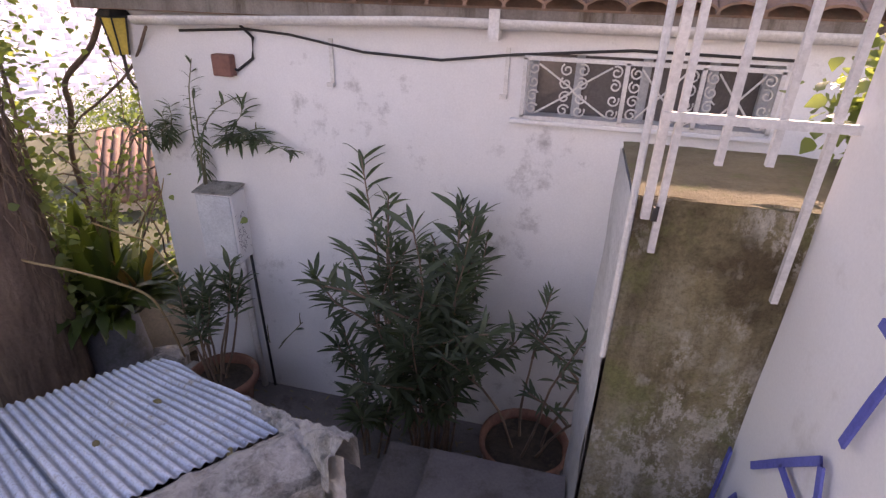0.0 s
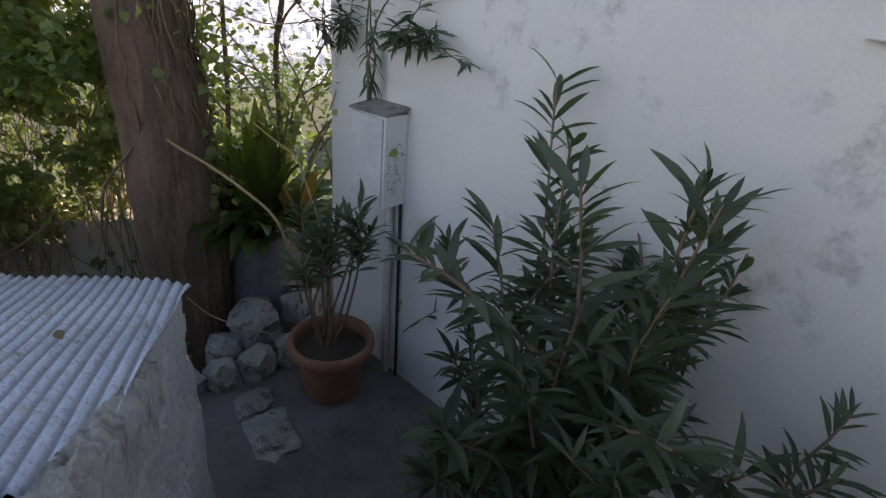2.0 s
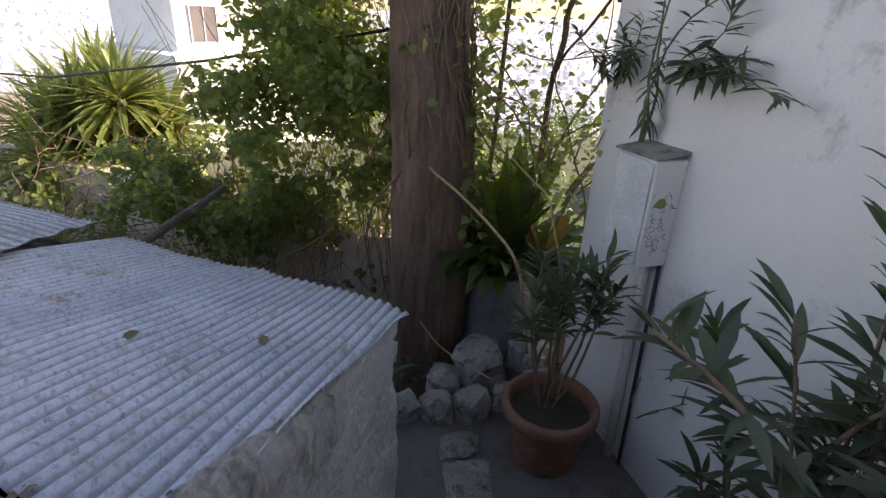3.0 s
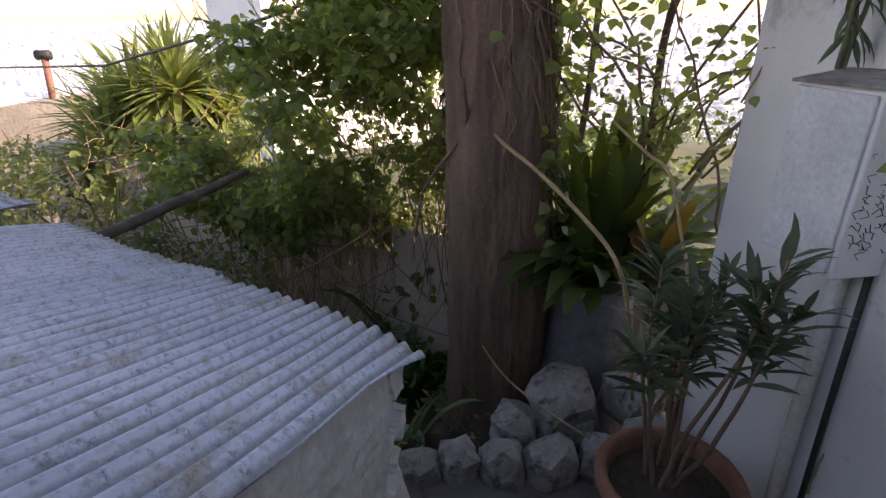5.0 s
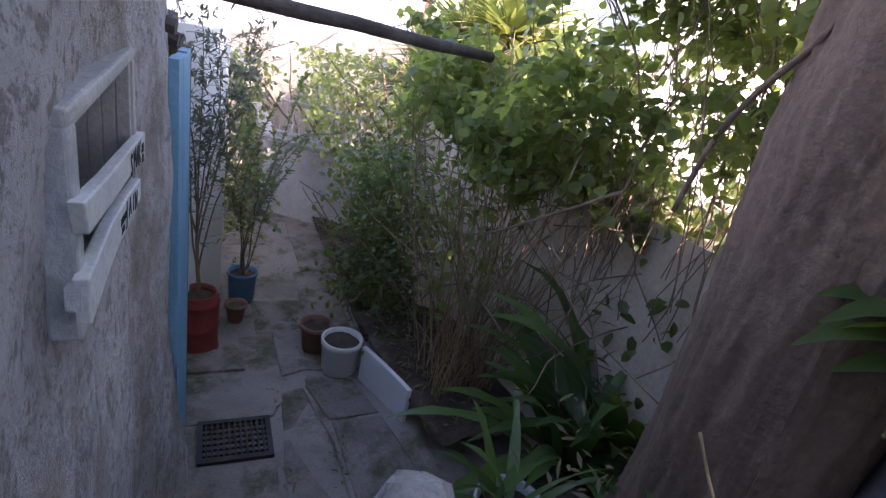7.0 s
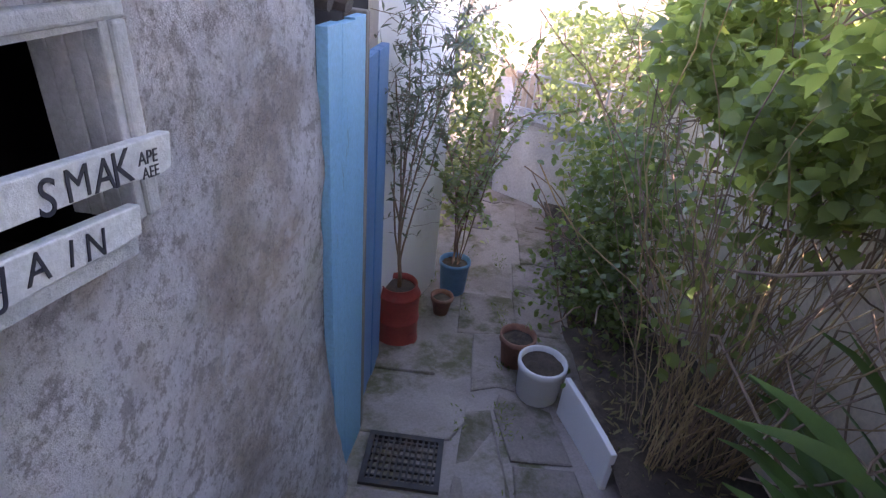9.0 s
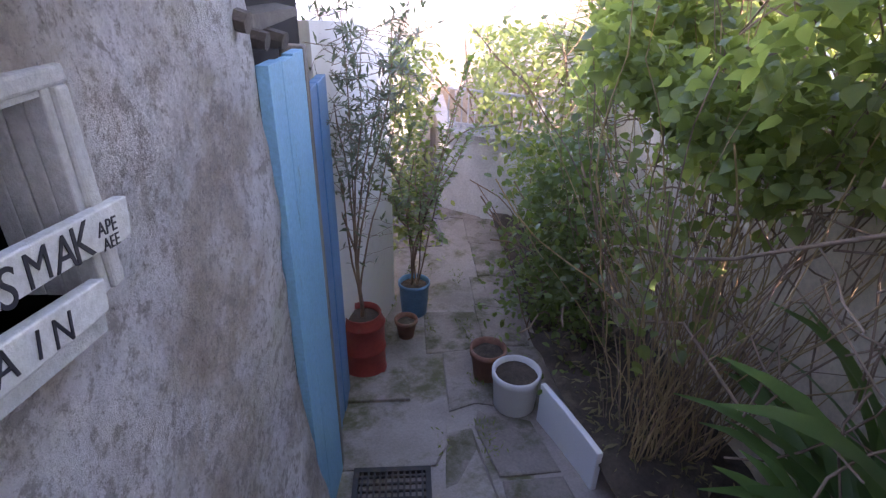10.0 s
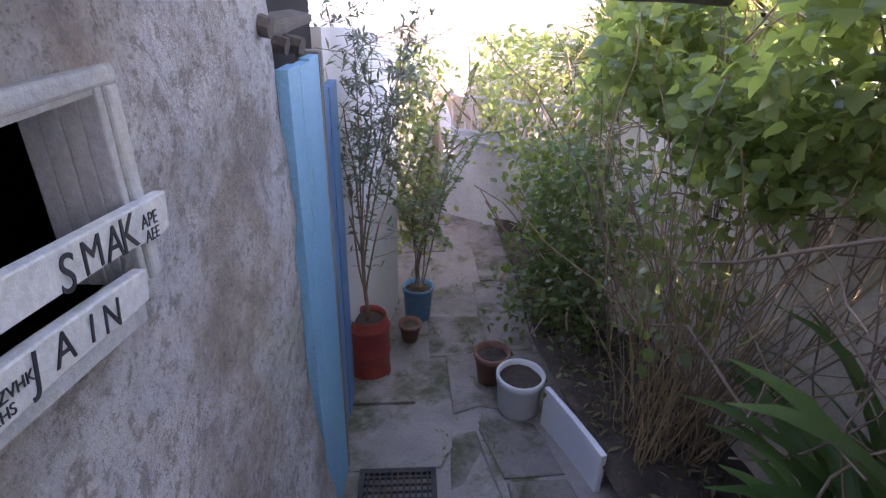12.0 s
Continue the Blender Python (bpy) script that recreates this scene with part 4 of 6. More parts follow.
for pts, rad_, lab in (([(-2.7, 2.95), (-2.2, 2.98), (-1.9, 2.96), (-1.4, 2.88), (-0.9, 2.86), (-0.5, 2.91), (0.2, 2.97), (1.0, 2.96)], 0.009, "black cable sagging along the house wall"),
                       ([(-2.45, 2.75), (-2.3, 2.72), (-2.18, 2.80), (-2.16, 2.93), (-2.24, 3.0)], 0.010, "loop of black cable by the eave")):
    b = Build()
    b.tube([(x, HY - 0.016, zz) for x, zz in pts], rad_, 6)
    tagged(part("wall_cable", b, M_BLACKCABLE, smooth=True), lab, "cable")
for hx in (-1.62, -0.50):
    HK = thing("wall_hook", "flat white iron hook screwed to the wall", "hook", "wall hooks")
    b = Build()
    b.box((hx - 0.012, HY - 0.02, 2.66), (hx + 0.012, HY, 2.95))
    b.box((hx - 0.03, HY - 0.045, 2.66), (hx + 0.012, HY - 0.02, 2.685))
    part("strap", b, M_IRONWHITE, HK)
b = Build()
b.box((-2.46, HY - 0.07, 2.68), (-2.32, HY, 2.82))
tagged(bevelled(part("junction_box", b, M_RUST), 0.01), "small rusty junction box under the eave", "junction box")

# meter box on the wall
BOX = thing("meter_box", "white painted metal meter box with scribbles on its side", "meter box")
b = Build()
b.box((-2.70, 5.285, 1.32), (-2.40, HY, 1.87))
bevelled(part("body", b, M_WHITE, BOX), 0.008)
b = Build()
b.box((-2.692, 5.272, 1.335), (-2.412, 5.285, 1.855))
bevelled(part("door", b, M_SIGN, BOX, "white door with chipped paint"), 0.004)
b = Build()
b.add([(-2.712, 5.268, 1.862), (-2.392, 5.268, 1.872), (-2.392, HY, 1.895), (-2.712, HY, 1.885), (-2.712, 5.268, 1.872), (-2.392, 5.268, 1.882), (-2.392, HY, 1.910), (-2.712, HY, 1.90)],
      [(3, 2, 1, 0), (4, 5, 6, 7), (0, 1, 5, 4), (1, 2, 6, 5), (2, 3, 7, 6), (3, 0, 4, 7)])
part("lid", b, M_CONC, BOX, "dark slanting cover slab")
rng = random.Random(7)
b = Build()
for i in range(44):
    y0, z0 = 5.31 + 0.12 * rng.random(), 1.40 + 0.32 * rng.random()
    a = rng.random() * 6.28
    ln = 0.012 + 0.02 * rng.random()
    b.tube([(-2.3985, y0, z0), (-2.3985, y0 + ln * math.cos(a), z0 + ln * math.sin(a)), (-2.3985, y0 + ln * math.cos(a + 0.9), z0 + 1.5 * ln * math.sin(a + 0.4))], 0.0012, 4)
part("scribble", b, M_INK, BOX, "thin black pen scribbles")["kind"] = "stuff"
b = Build()
b.tube([(-2.50, HY - 0.03, 1.33), (-2.49, HY - 0.03, 0.6), (-2.46, HY - 0.04, 0.0)], 0.028, 10)
tagged(part("down_pipe", b, M_IRONWHITE, smooth=True), "white plastic pipe below the meter box", "pipe")
b = Build()
b.tube([(-2.42, HY - 0.015, 1.33), (-2.40, HY - 0.015, 0.7), (-2.37, HY - 0.02, 0.0)], 0.011, 8)
tagged(part("earth_cable", b, M_BLACKCABLE, smooth=True), "black cable beside the white pipe", "cable")

# street lantern on the corner
LAN = thing("lantern", "black iron wall lantern with yellow glass", "lantern")
lx, ly, lz = -3.17, 5.42, 2.93
b = Build()
b.tube([(-3.12, 5.62, 2.55), (-3.16, 5.45, 2.55), (-3.17, 5.42, 2.62), (lx, ly, 2.78)], 0.012, 8)
part("bracket", b, M_IRONDARK, LAN)
b = Build()
b.lathe([(0.05, 2.78), (0.085, 3.02), (0.08, 3.02), (0.045, 2.78)], 6, (lx, ly, 0))
M_AMBER = surface("amber_glass", (0.75, 0.55, 0.12), (0.6, 0.42, 0.08), rough=0.2, bump=0)
part("pane", b, M_AMBER, LAN, "yellow glass")
b = Build()
b.lathe([(0.0, 3.14), (0.03, 3.12), (0.12, 3.03), (0.10, 3.015), (0.0, 3.02)], 6, (lx, ly, 0))
for i in range(6):
    w = 2 * math.pi * i / 6
    b.tube([(lx + 0.053 * math.cos(w), ly + 0.053 * math.sin(w), 2.775), (lx + 0.09 * math.cos(w), ly + 0.09 * math.sin(w), 3.02)], 0.006, 5)
part("cage", b, M_IRONDARK, LAN)

# open gate above the mossy wall
GATE = thing("gate", "white-painted iron gate of plain bars above the mossy wall", "gate")
GY = 3.90
b = Build()
b.box((0.172, GY - 0.014, 2.60), (0.2, GY + 0.014, 3.9))
part("stile", b, M_IRONWHITE, GATE)
b = Build()
b.box((0.203, GY - 0.024, 2.60), (0.222, GY - 0.016, 2.65))
part("latch", b, M_IRONDARK, GATE, "rusty latch")
for gx, z0 in ((0.228, 2.48), (0.365, 2.80), (0.505, 2.81), (0.645, 2.35)):
    b = Build()
    b.box((gx - 0.011, GY - 0.011, z0), (gx + 0.011, GY + 0.011, 3.9))
    part("bar", b, M_IRONWHITE, GATE)
for z0 in (2.94, 3.42):
    b = Build()
    b.box((0.17, GY - 0.026, z0 - 0.014), (0.86, GY - 0.012, z0 + 0.014))
    part("rail", b, M_IRONWHITE, GATE)
POST = thing("gate_post", "white flaking iron gate post beside the wall", "post")
b = Build()
b.tube([(0.135, 3.86, 2.05), (0.135, 3.86, 3.9)], 0.012, 8)
part("post", b, M_IRONWHITE, POST)

# graffiti strokes on the near white wall
GRAF = thing("graffiti", "broad strokes of blue spray paint on the white wall", "graffiti", kind="structure")
for pts in ([(3.41, 2.6), (3.29, 2.58), (3.32, 2.44), (3.35, 2.27)], [(3.29, 2.6), (3.17, 2.62), (3.07, 2.61)], [(3.7, 1.81), (3.53, 2.01), (3.39, 2.17)], [(3.38, 2.16), (3.34, 2.08), (3.33, 1.96)], [(3.55, 1.98), (3.43, 1.97), (3.35, 1.94)], [(3.88, 1.7), (3.89, 1.5), (3.9, 1.3)], [(3.36, 2.74), (3.22, 2.83)], [(3.41, 2.97), (3.33, 2.9), (3.25, 2.85)], [(3.85, 1.35), (3.72, 1.63)]):
    b = Build()
    w = 0.013
    n = len(pts)
    vs = []
    for i, (y, zz) in enumerate(pts):
        y0, z0 = pts[max(i - 1, 0)]
        y1, z1 = pts[min(i + 1, n - 1)]
        ty, tz_ = y1 - y0, z1 - z0
        ln = math.hypot(ty, tz_)
        ay, az_ = -tz_ / ln * w, ty / ln * w
        vs += [(0.668, y + ay, zz + az_), (0.668, y - ay, zz - az_), (0.676, y + ay, zz + az_), (0.676, y - ay, zz - az_)]
    fs = []
    for i in range(n - 1):
        a = 4 * i
        fs += [(a, a + 1, a + 5, a + 4), (a + 2, a + 6, a + 7, a + 3), (a, a + 4, a + 6, a + 2), (a + 1, a + 3, a + 7, a + 5)]
    b.add(vs, fs)
    part("stroke", b, M_GRAF, GRAF)

# pole over the lane
b = Build()
p0, p1 = Vector((-2.95, 2.82, 1.31)), Vector((-4.3, 3.25, 1.245))
b.tube([p0 + (p1 - p0) * (i / 8) + Vector((0, 0, 0.003 * math.sin(i * 1.9))) for i in range(9)], [0.026, 0.027, 0.025, 0.026, 0.025, 0.024, 0.025, 0.023, 0.022], 9)
tagged(part("wooden_pole", b, M_POLE, smooth=True), "rough dark wooden pole jutting from the shed roof", "pole")


# ---- pots and vessels ----
def pot(name_, label, at_, profile, material, soil_z, soil_r, rim=None, group=""):
    p_ = thing(name_, label, "plant pot", group)
    bb = Build()
    bb.lathe(profile, 36, at_)
    part("body", bb, material, p_, smooth=True)
    bb = Build()
    bb.lathe([(0.0, 0.015), (soil_r * 0.5, 0.02), (soil_r, 0.0)], 24, (at_[0], at_[1], at_[2] + soil_z))
    rough_up(bb, 0.012, 14)
    part("soil", bb, M_EARTH, p_, smooth=True)
    return p_


POT_AT = (-2.55, 5.02, 0.0)
pot("terracotta_pot", "weathered terracotta pot with a thick rolled rim", POT_AT,
    [(0.0, 0.0), (0.17, 0.0), (0.18, 0.02), (0.235, 0.33), (0.238, 0.345), (0.27, 0.35), (0.282, 0.375), (0.282, 0.41), (0.27, 0.43), (0.245, 0.43), (0.235, 0.40), (0.225, 0.33)], M_TERRA, 0.35, 0.232)
red = lane(3.66, 0.15, floor_z(3.66))
DR = thing("red_drum", "dented red metal drum reused as a planter", "drum")
b = Build()
b.lathe([(q * 1.2, h) for q, h in [(0.0, 0.0), (0.125, 0.0), (0.131, 0.012), (0.125, 0.024), (0.125, 0.19), (0.131, 0.20), (0.131, 0.215), (0.125, 0.225), (0.125, 0.40), (0.131, 0.41), (0.125, 0.425),
         (0.105, 0.475), (0.11, 0.49), (0.103, 0.49), (0.098, 0.45)]], 32, red)
rough_up(b, 0.006, 8)
part("shell", b, M_RED, DR, smooth=True)
b = Build()
b.lathe([(0.0, 0.455), (0.119, 0.445)], 20, red)
part("soil", b, M_EARTH, DR)
blue = lane(4.55, 0.52, floor_z(4.55))
BB = thing("blue_bucket", "faded blue plastic bucket holding a shrub", "bucket")
b = Build()
b.lathe([(0.0, 0.0), (0.105, 0.0), (0.112, 0.01), (0.13, 0.29), (0.14, 0.295), (0.14, 0.32), (0.13, 0.325), (0.124, 0.27)], 32, blue)
part("shell", b, M_BUCKET, BB, smooth=True)
b = Build()
b.lathe([(0.0, 0.29), (0.125, 0.275)], 20, blue)
rough_up(b, 0.02, 20)
part("soil", b, M_EARTH, BB)
small = lane(4.12, 0.45, floor_z(4.12))
pot("small_clay_pot", "small brown clay pot beside the blue bucket", small, [(0.0, 0.0), (0.06, 0.0), (0.085, 0.14), (0.095, 0.14), (0.095, 0.17), (0.08, 0.17), (0.075, 0.12)], M_TERRA, 0.13, 0.078)
cl = lane(3.50, 1.03, floor_z(3.5))
pot("clay_pot", "reddish clay pot behind the white planter", cl, [(0.0, 0.0), (0.09, 0.0), (0.12, 0.22), (0.13, 0.22), (0.13, 0.26), (0.115, 0.26), (0.11, 0.2)], M_TERRA, 0.21, 0.112)
TANK = (-3.72, 5.18, -0.35)
pot("grey_pot", "tall grey cement pot beside the trunk", TANK, [(0.0, 0.0), (0.30, 0.0), (0.31, 0.03), (0.215, 1.06), (0.23, 1.08), (0.23, 1.12), (0.2, 1.12), (0.19, 1.05)], M_GREYPOT, 1.05, 0.19)
WP = (-3.66, 4.03, -0.62)
pot("white_tub", "small grey-white plastic tub with a leafy plant", WP, [(0.0, 0.0), (0.10, 0.0), (0.135, 0.30), (0.145, 0.30), (0.145, 0.33), (0.13, 0.33), (0.125, 0.27)], M_GREYPAINT, 0.28, 0.126)
BASK = (-0.12, 4.92, 0.0)
pot("round_tub", "large dark reddish-brown tub by the house wall", BASK, [(0.0, 0.0), (0.24, 0.0), (0.29, 0.42), (0.31, 0.43), (0.31, 0.47), (0.29, 0.48), (0.27, 0.42)], M_TERRA, 0.40, 0.27)

# ---- edging stones ----
rng = random.Random(11)


def stone(at_, size, seed):
    bb = bmesh.new()
    bmesh.ops.create_icosphere(bb, subdivisions=2, radius=1.0)
    for v in bb.verts:
        q = v.co.copy()
        mx = max(abs(q.x), abs(q.y), abs(q.z))
        q = q.lerp(q / mx, 0.8)
        q *= 1 + 0.34 * noise.noise(q * 1.4 + Vector((seed * 3.1, seed, 0)))
        v.co = Vector((q.x * size[0], q.y * size[1], q.z * size[2]))
    me = bpy.data.meshes.new("edging_stone")
    bb.to_mesh(me)
    bb.free()
    me.materials.append(M_STONE)
    o_ = new("edging_stone", me)
    o_.matrix_world = pose(*at_, rng.uniform(-8, 8), rng.uniform(-8, 8), rng.uniform(-25, 25))
    return tagged(o_, "rough whitewashed stone edging the garden bed", "stone", "edging stones")


for i, (x, y, zc, sx, sy, sz) in enumerate(((-3.12, 3.86, 0.02, 0.09, 0.12, 0.12), (-3.10, 4.08, 0.03, 0.08, 0.10, 0.12), (-3.12, 4.29, 0.03, 0.09, 0.10, 0.12), (-3.06, 4.50, 0.04, 0.10, 0.11, 0.13),
                                            (-3.02, 4.73, 0.05, 0.11, 0.12, 0.14), (-3.0, 4.97, 0.05, 0.10, 0.11, 0.14), (-3.38, 4.92, 0.12, 0.20, 0.18, 0.17), (-3.30, 4.62, 0.06, 0.12, 0.12, 0.10),
                                            (-3.02, 5.22, 0.08, 0.13, 0.12, 0.16), (-3.3, 5.28, 0.16, 0.16, 0.14, 0.16), (-2.75, 4.55, 0.01, 0.10, 0.13, 0.03), (-2.45, 4.5, 0.0, 0.2, 0.14, 0.025))):
    stone((x, y, zc), (sx, sy, sz), i + 1)


# ---- plants ----
def wander(p, d, n, step, bend, rng_, lift=0.0):
    pts, p, d = [Vector(p)], Vector(p), Vector(d).normalized()
    for _ in range(n):
        d = (d + Vector((rng_.gauss(0, bend), rng_.gauss(0, bend), rng_.gauss(0, bend) + lift))).normalized()
        p = p + d * step
        pts.append(p.copy())
    return pts


def shrub(name_, label, foot, stems, height, spread, leaf, seed, mat_=None, kind="lance", lean=(0, 0), wood=None, foot_r=0.06, per=9, start=0.45, stem_r=0.011, droop=0.3, category="shrub", width=1.0, bend=0.10, fork=1):
    """Upright stems with whorls of leaves towards their ends."""
    rng_ = random.Random(seed)
    t_ = thing(name_, label, category)
    P_, D_, U_, S_ = [], [], [], []
    for i in range(stems):
        bb = Build()
        a = 2 * math.pi * (i + rng_.random()) / stems
        h = height * rng_.uniform(0.62, 1.0)
        out = spread * rng_.uniform(0.25, 1.0)
        d0 = Vector((math.cos(a) * out + lean[0], math.sin(a) * out + lean[1], h))
        n = 9
        pts = wander(Vector(foot) + Vector((math.cos(a) * foot_r, math.sin(a) * foot_r, 0)), d0, n, d0.length / n, bend, rng_)
        shoots = [(pts, start)]
        for _ in range(fork):
            k_ = rng_.randint(3, 6)
            dd = Vector((rng_.gauss(0, 1), rng_.gauss(0, 1), 1.1))
            shoots.append((wander(pts[k_], dd, 5, h * 0.065, 0.15, rng_), 0.35))
        for pts_, st in shoots:
            m_ = len(pts_)
            bb.tube(pts_, [stem_r * (1 - 0.65 * j / m_) for j in range(m_)], 5, cap=False)
            k = int(per * (m_ - 1) * (1 - st))
            for j in range(k):
                f = st + (1 - st) * (j + rng_.random()) / k
                q = f * (m_ - 1)
                i0 = min(int(q), m_ - 2)
                p = pts_[i0].lerp(pts_[i0 + 1], q - i0)
                if p.y > HY - 0.03 and p.x > -3.1:
                    continue
                ax = (pts_[i0 + 1] - pts_[i0]).normalized()
                w = rng_.random() * 6.283
                side = Vector((math.cos(w), math.sin(w), 0.0))
                up = 0.9 * f ** 2 + 0.15 - droop * (1 - f) * 2 + rng_.gauss(0, 0.2)
                d = (side + ax * up).normalized()
                P_.append(p)
                D_.append(d)
                U_.append(Vector((rng_.gauss(0, 0.25), rng_.gauss(0, 0.25), 1)))
                S_.append(leaf * rng_.uniform(0.6, 1.15))
        part("stem", bb, wood or M_STEM, t_, smooth=True)
    leaves("foliage", mat_ or L_OLE, kind, P_, D_, U_, S_, t_, width=width)["kind"] = "stuff"
    return t_


shrub("oleander", "large dusty oleander growing against the white wall", (-0.80, 5.0, 0.0), 16, 2.30, 0.42, 0.20, 3, per=11, start=0.54, foot_r=0.12, fork=2, lean=(-0.05, 0.10), wood=M_TWIG, bend=0.07)
shrub("oleander", "lower oleander shoots spreading from the foot of the wall", (-1.22, 4.9, 0.0), 5, 1.25, 0.26, 0.17, 5, per=9, start=0.5, foot_r=0.08, lean=(-0.06, 0.16), wood=M_TWIG, bend=0.07)
shrub("oleander", "thin oleander sprouting from the dark tub", (-0.10, 4.92, 0.40), 5, 1.45, 0.30, 0.13, 8, per=8, start=0.6, wood=M_TWIG, foot_r=0.1, bend=0.08, lean=(0.12, 0))
shrub("oleander", "potted oleander with grey-green leaves in terracotta", (-2.60, 5.02, 0.36), 9, 1.06, 0.26, 0.16, 12, per=13, start=0.68, foot_r=0.06, fork=0, lean=(0.06, 0.0), wood=M_TWIG, bend=0.09)
shrub("oleander", "thin oleander shoot rising from behind the meter box", (-2.68, 5.38, 1.90), 3, 1.0, 0.05, 0.12, 21, per=3, start=0.1, foot_r=0.02, lean=(0.08, -0.02), stem_r=0.008, fork=0, droop=0.9)
shrub("oleander", "oleander branch drooping across the white wall", (-2.50, 5.36, 2.20), 4, 0.22, 0.16, 0.14, 22, per=5, start=0.3, foot_r=0.03, lean=(0.46, -0.04), bend=0.18, droop=0.9, fork=1, stem_r=0.006)
shrub("oleander", "dark hanging sprig at the house corner", (-2.92, 5.36, 2.15), 4, 0.34, 0.14, 0.10, 24, per=5, start=0.15, foot_r=0.03, lean=(0.05, -0.05), bend=0.2, droop=0.9, fork=1, stem_r=0.006)
shrub("potted_sprig", "small sprig with dark leaves beside the pipe", (-2.28, 5.38, 0.50), 3, 0.35, 0.25, 0.09, 25, per=7, start=0.5, stem_r=0.005, lean=(0.12, 0))


def arching(name_, label, foot, count, length, width, seed, mat_, spread=(0.35, 1.0), rise=1.0, category="plant", bias=(0, 0), rad=0.1, curl=1.4):
    """Strap leaves that rise and bend over."""
    rng_ = random.Random(seed)
    t_ = thing(name_, label, category)
    for i in range(count):
        bb = Build()
        a = rng_.random() * 6.283
        ln = length * rng_.uniform(0.6, 1.1)
        out = rng_.uniform(*spread)
        d = Vector((math.cos(a) * out + bias[0], math.sin(a) * out + bias[1], rise))
        d.normalize()
        side = d.cross(Vector((0, 0, 1)))
        side = side.normalized() if side.length > 0.01 else Vector((1, 0, 0))
        p = Vector(foot) + Vector((math.cos(a), math.sin(a), 0)) * rad * rng_.random()
        n = 9
        bend_ = curl * rng_.uniform(0.6, 1.2)
        tw = rng_.gauss(0, 0.35)
        vs = []
        for j in range(n + 1):
            t = j / n
            w = width * rng_.uniform(0.97, 1.03) * (0.45 + 0.55 * math.sin(math.pi * min(1, t * 1.25 + 0.12))) if t < 0.75 else width * (1.02 - t) / 0.27 * 0.75
            nrm = side.cross(d).normalized()
            s2 = (side * math.cos(tw * t) + nrm * math.sin(tw * t))
            vs += [p - s2 * w / 2 + nrm * w * 0.14, p, p + s2 * w / 2 + nrm * w * 0.14]
            d = (d + Vector((d.x * 0.06, d.y * 0.06, -bend_ / n * t * 1.6))).normalized()
            p = p + d * (ln / n)
        fs = []
        for j in range(n):
            q = 3 * j
            fs += [(q, q + 1, q + 4, q + 3), (q + 1, q + 2, q + 5, q + 4)]
        bb.add(vs, fs)
        part("leaf", bb, mat_, t_, smooth=True)
    return t_


arching("strap_leaf_plant", "clump of long arching dark green strap leaves", (-4.72, 4.30, -0.70), 60, 1.22, 0.115, 31, L_STRAP, spread=(0.25, 1.1), rise=1.25, bias=(0.05, -0.05), rad=0.20, curl=1.6)
arching("strap_leaf_plant", "lower clump of broad arching strap leaves by the soil", (-4.42, 4.12, -0.62), 34, 0.95, 0.10, 32, L_STRAP, spread=(0.3, 1.2), rise=1.1, rad=0.18, curl=1.6)
arching("strap_leaf_plant", "strap-leaved plant growing in a small tub", (-3.66, 4.03, -0.34), 12, 0.6, 0.05, 33, L_STRAP)
arching("aspidistra", "tall broad-leaved plant in the grey pot", (-3.78, 5.25, 0.80), 38, 0.84, 0.15, 35, L_ASP, spread=(0.0, 0.55), rise=1.0, curl=0.35, rad=0.32)
arching("aspidistra", "broad dark leaves crowding round the grey pot", (-3.74, 5.24, 0.70), 110, 0.62, 0.14, 36, L_ASP, spread=(0.35, 1.25), rise=0.8, curl=1.8, rad=0.32, bias=(0.0, 0.12))
arching("aspidistra", "yellowing broad leaves among green ones", (-3.58, 5.42, 0.85), 4, 0.55, 0.11, 38, L_YEL, spread=(0.1, 0.5), rise=1.0, curl=0.6, rad=0.15)

# the tree
TREE = thing("tree", "large tree with a thick brown trunk and ivy", "tree")
b = Build()
tc = Vector((-4.02, 4.62, 0))


def trunk(u, v):
    zz = -0.55 + 5.2 * v
    a = 2 * math.pi * u
    flare = 0.14 * max(0.0, 1 - (zz + 0.55) / 0.7) ** 2
    rr = 0.315 - 0.036 * min(max(zz, 0), 3.4) + flare + 0.022 * noise.noise((math.cos(a) * 1.6, math.sin(a) * 1.6, zz * 1.1)) + 0.016 * noise.noise((math.cos(a) * 4, math.sin(a) * 4, zz * 2.6)) - 0.02 * abs(noise.noise((math.cos(a) * 6 + 0.6 * noise.noise((zz * 3, a, 1)), math.sin(a) * 6, zz * 2.6))) - 0.014 * abs(noise.noise((math.cos(a) * 14 + noise.noise((zz * 5, a, 3)), math.sin(a) * 14, zz * 6)))
    lx_ = 0.03 * math.sin(zz * 1.2)
    return (tc.x + lx_ + 0.06 + 0.13 * min(zz, 3.2) + rr * math.cos(a), tc.y + 0.07 - 0.065 * zz + rr * math.sin(a), zz)


b.grid(trunk, 150, 220)
part("trunk", b, M_BARK, TREE, smooth=True)
rng = random.Random(5)
for i, (z0, d, n) in enumerate(((3.2, (-0.6, -0.5, 0.7), 9), (3.6, (0.7, 0.3, 0.8), 8), (4.2, (-0.3, 0.8, 0.9), 8), (4.4, (0.4, -0.7, 1.0), 8))):
    b = Build()
    pts = wander((tc.x + 0.42, tc.y - 0.15, z0), d, n, 0.3, 0.12, rng)
    b.tube(pts, [0.12 * (1 - 0.8 * j / len(pts)) for j in range(len(pts))], 8)
    part("limb", b, M_BARK, TREE, smooth=True)


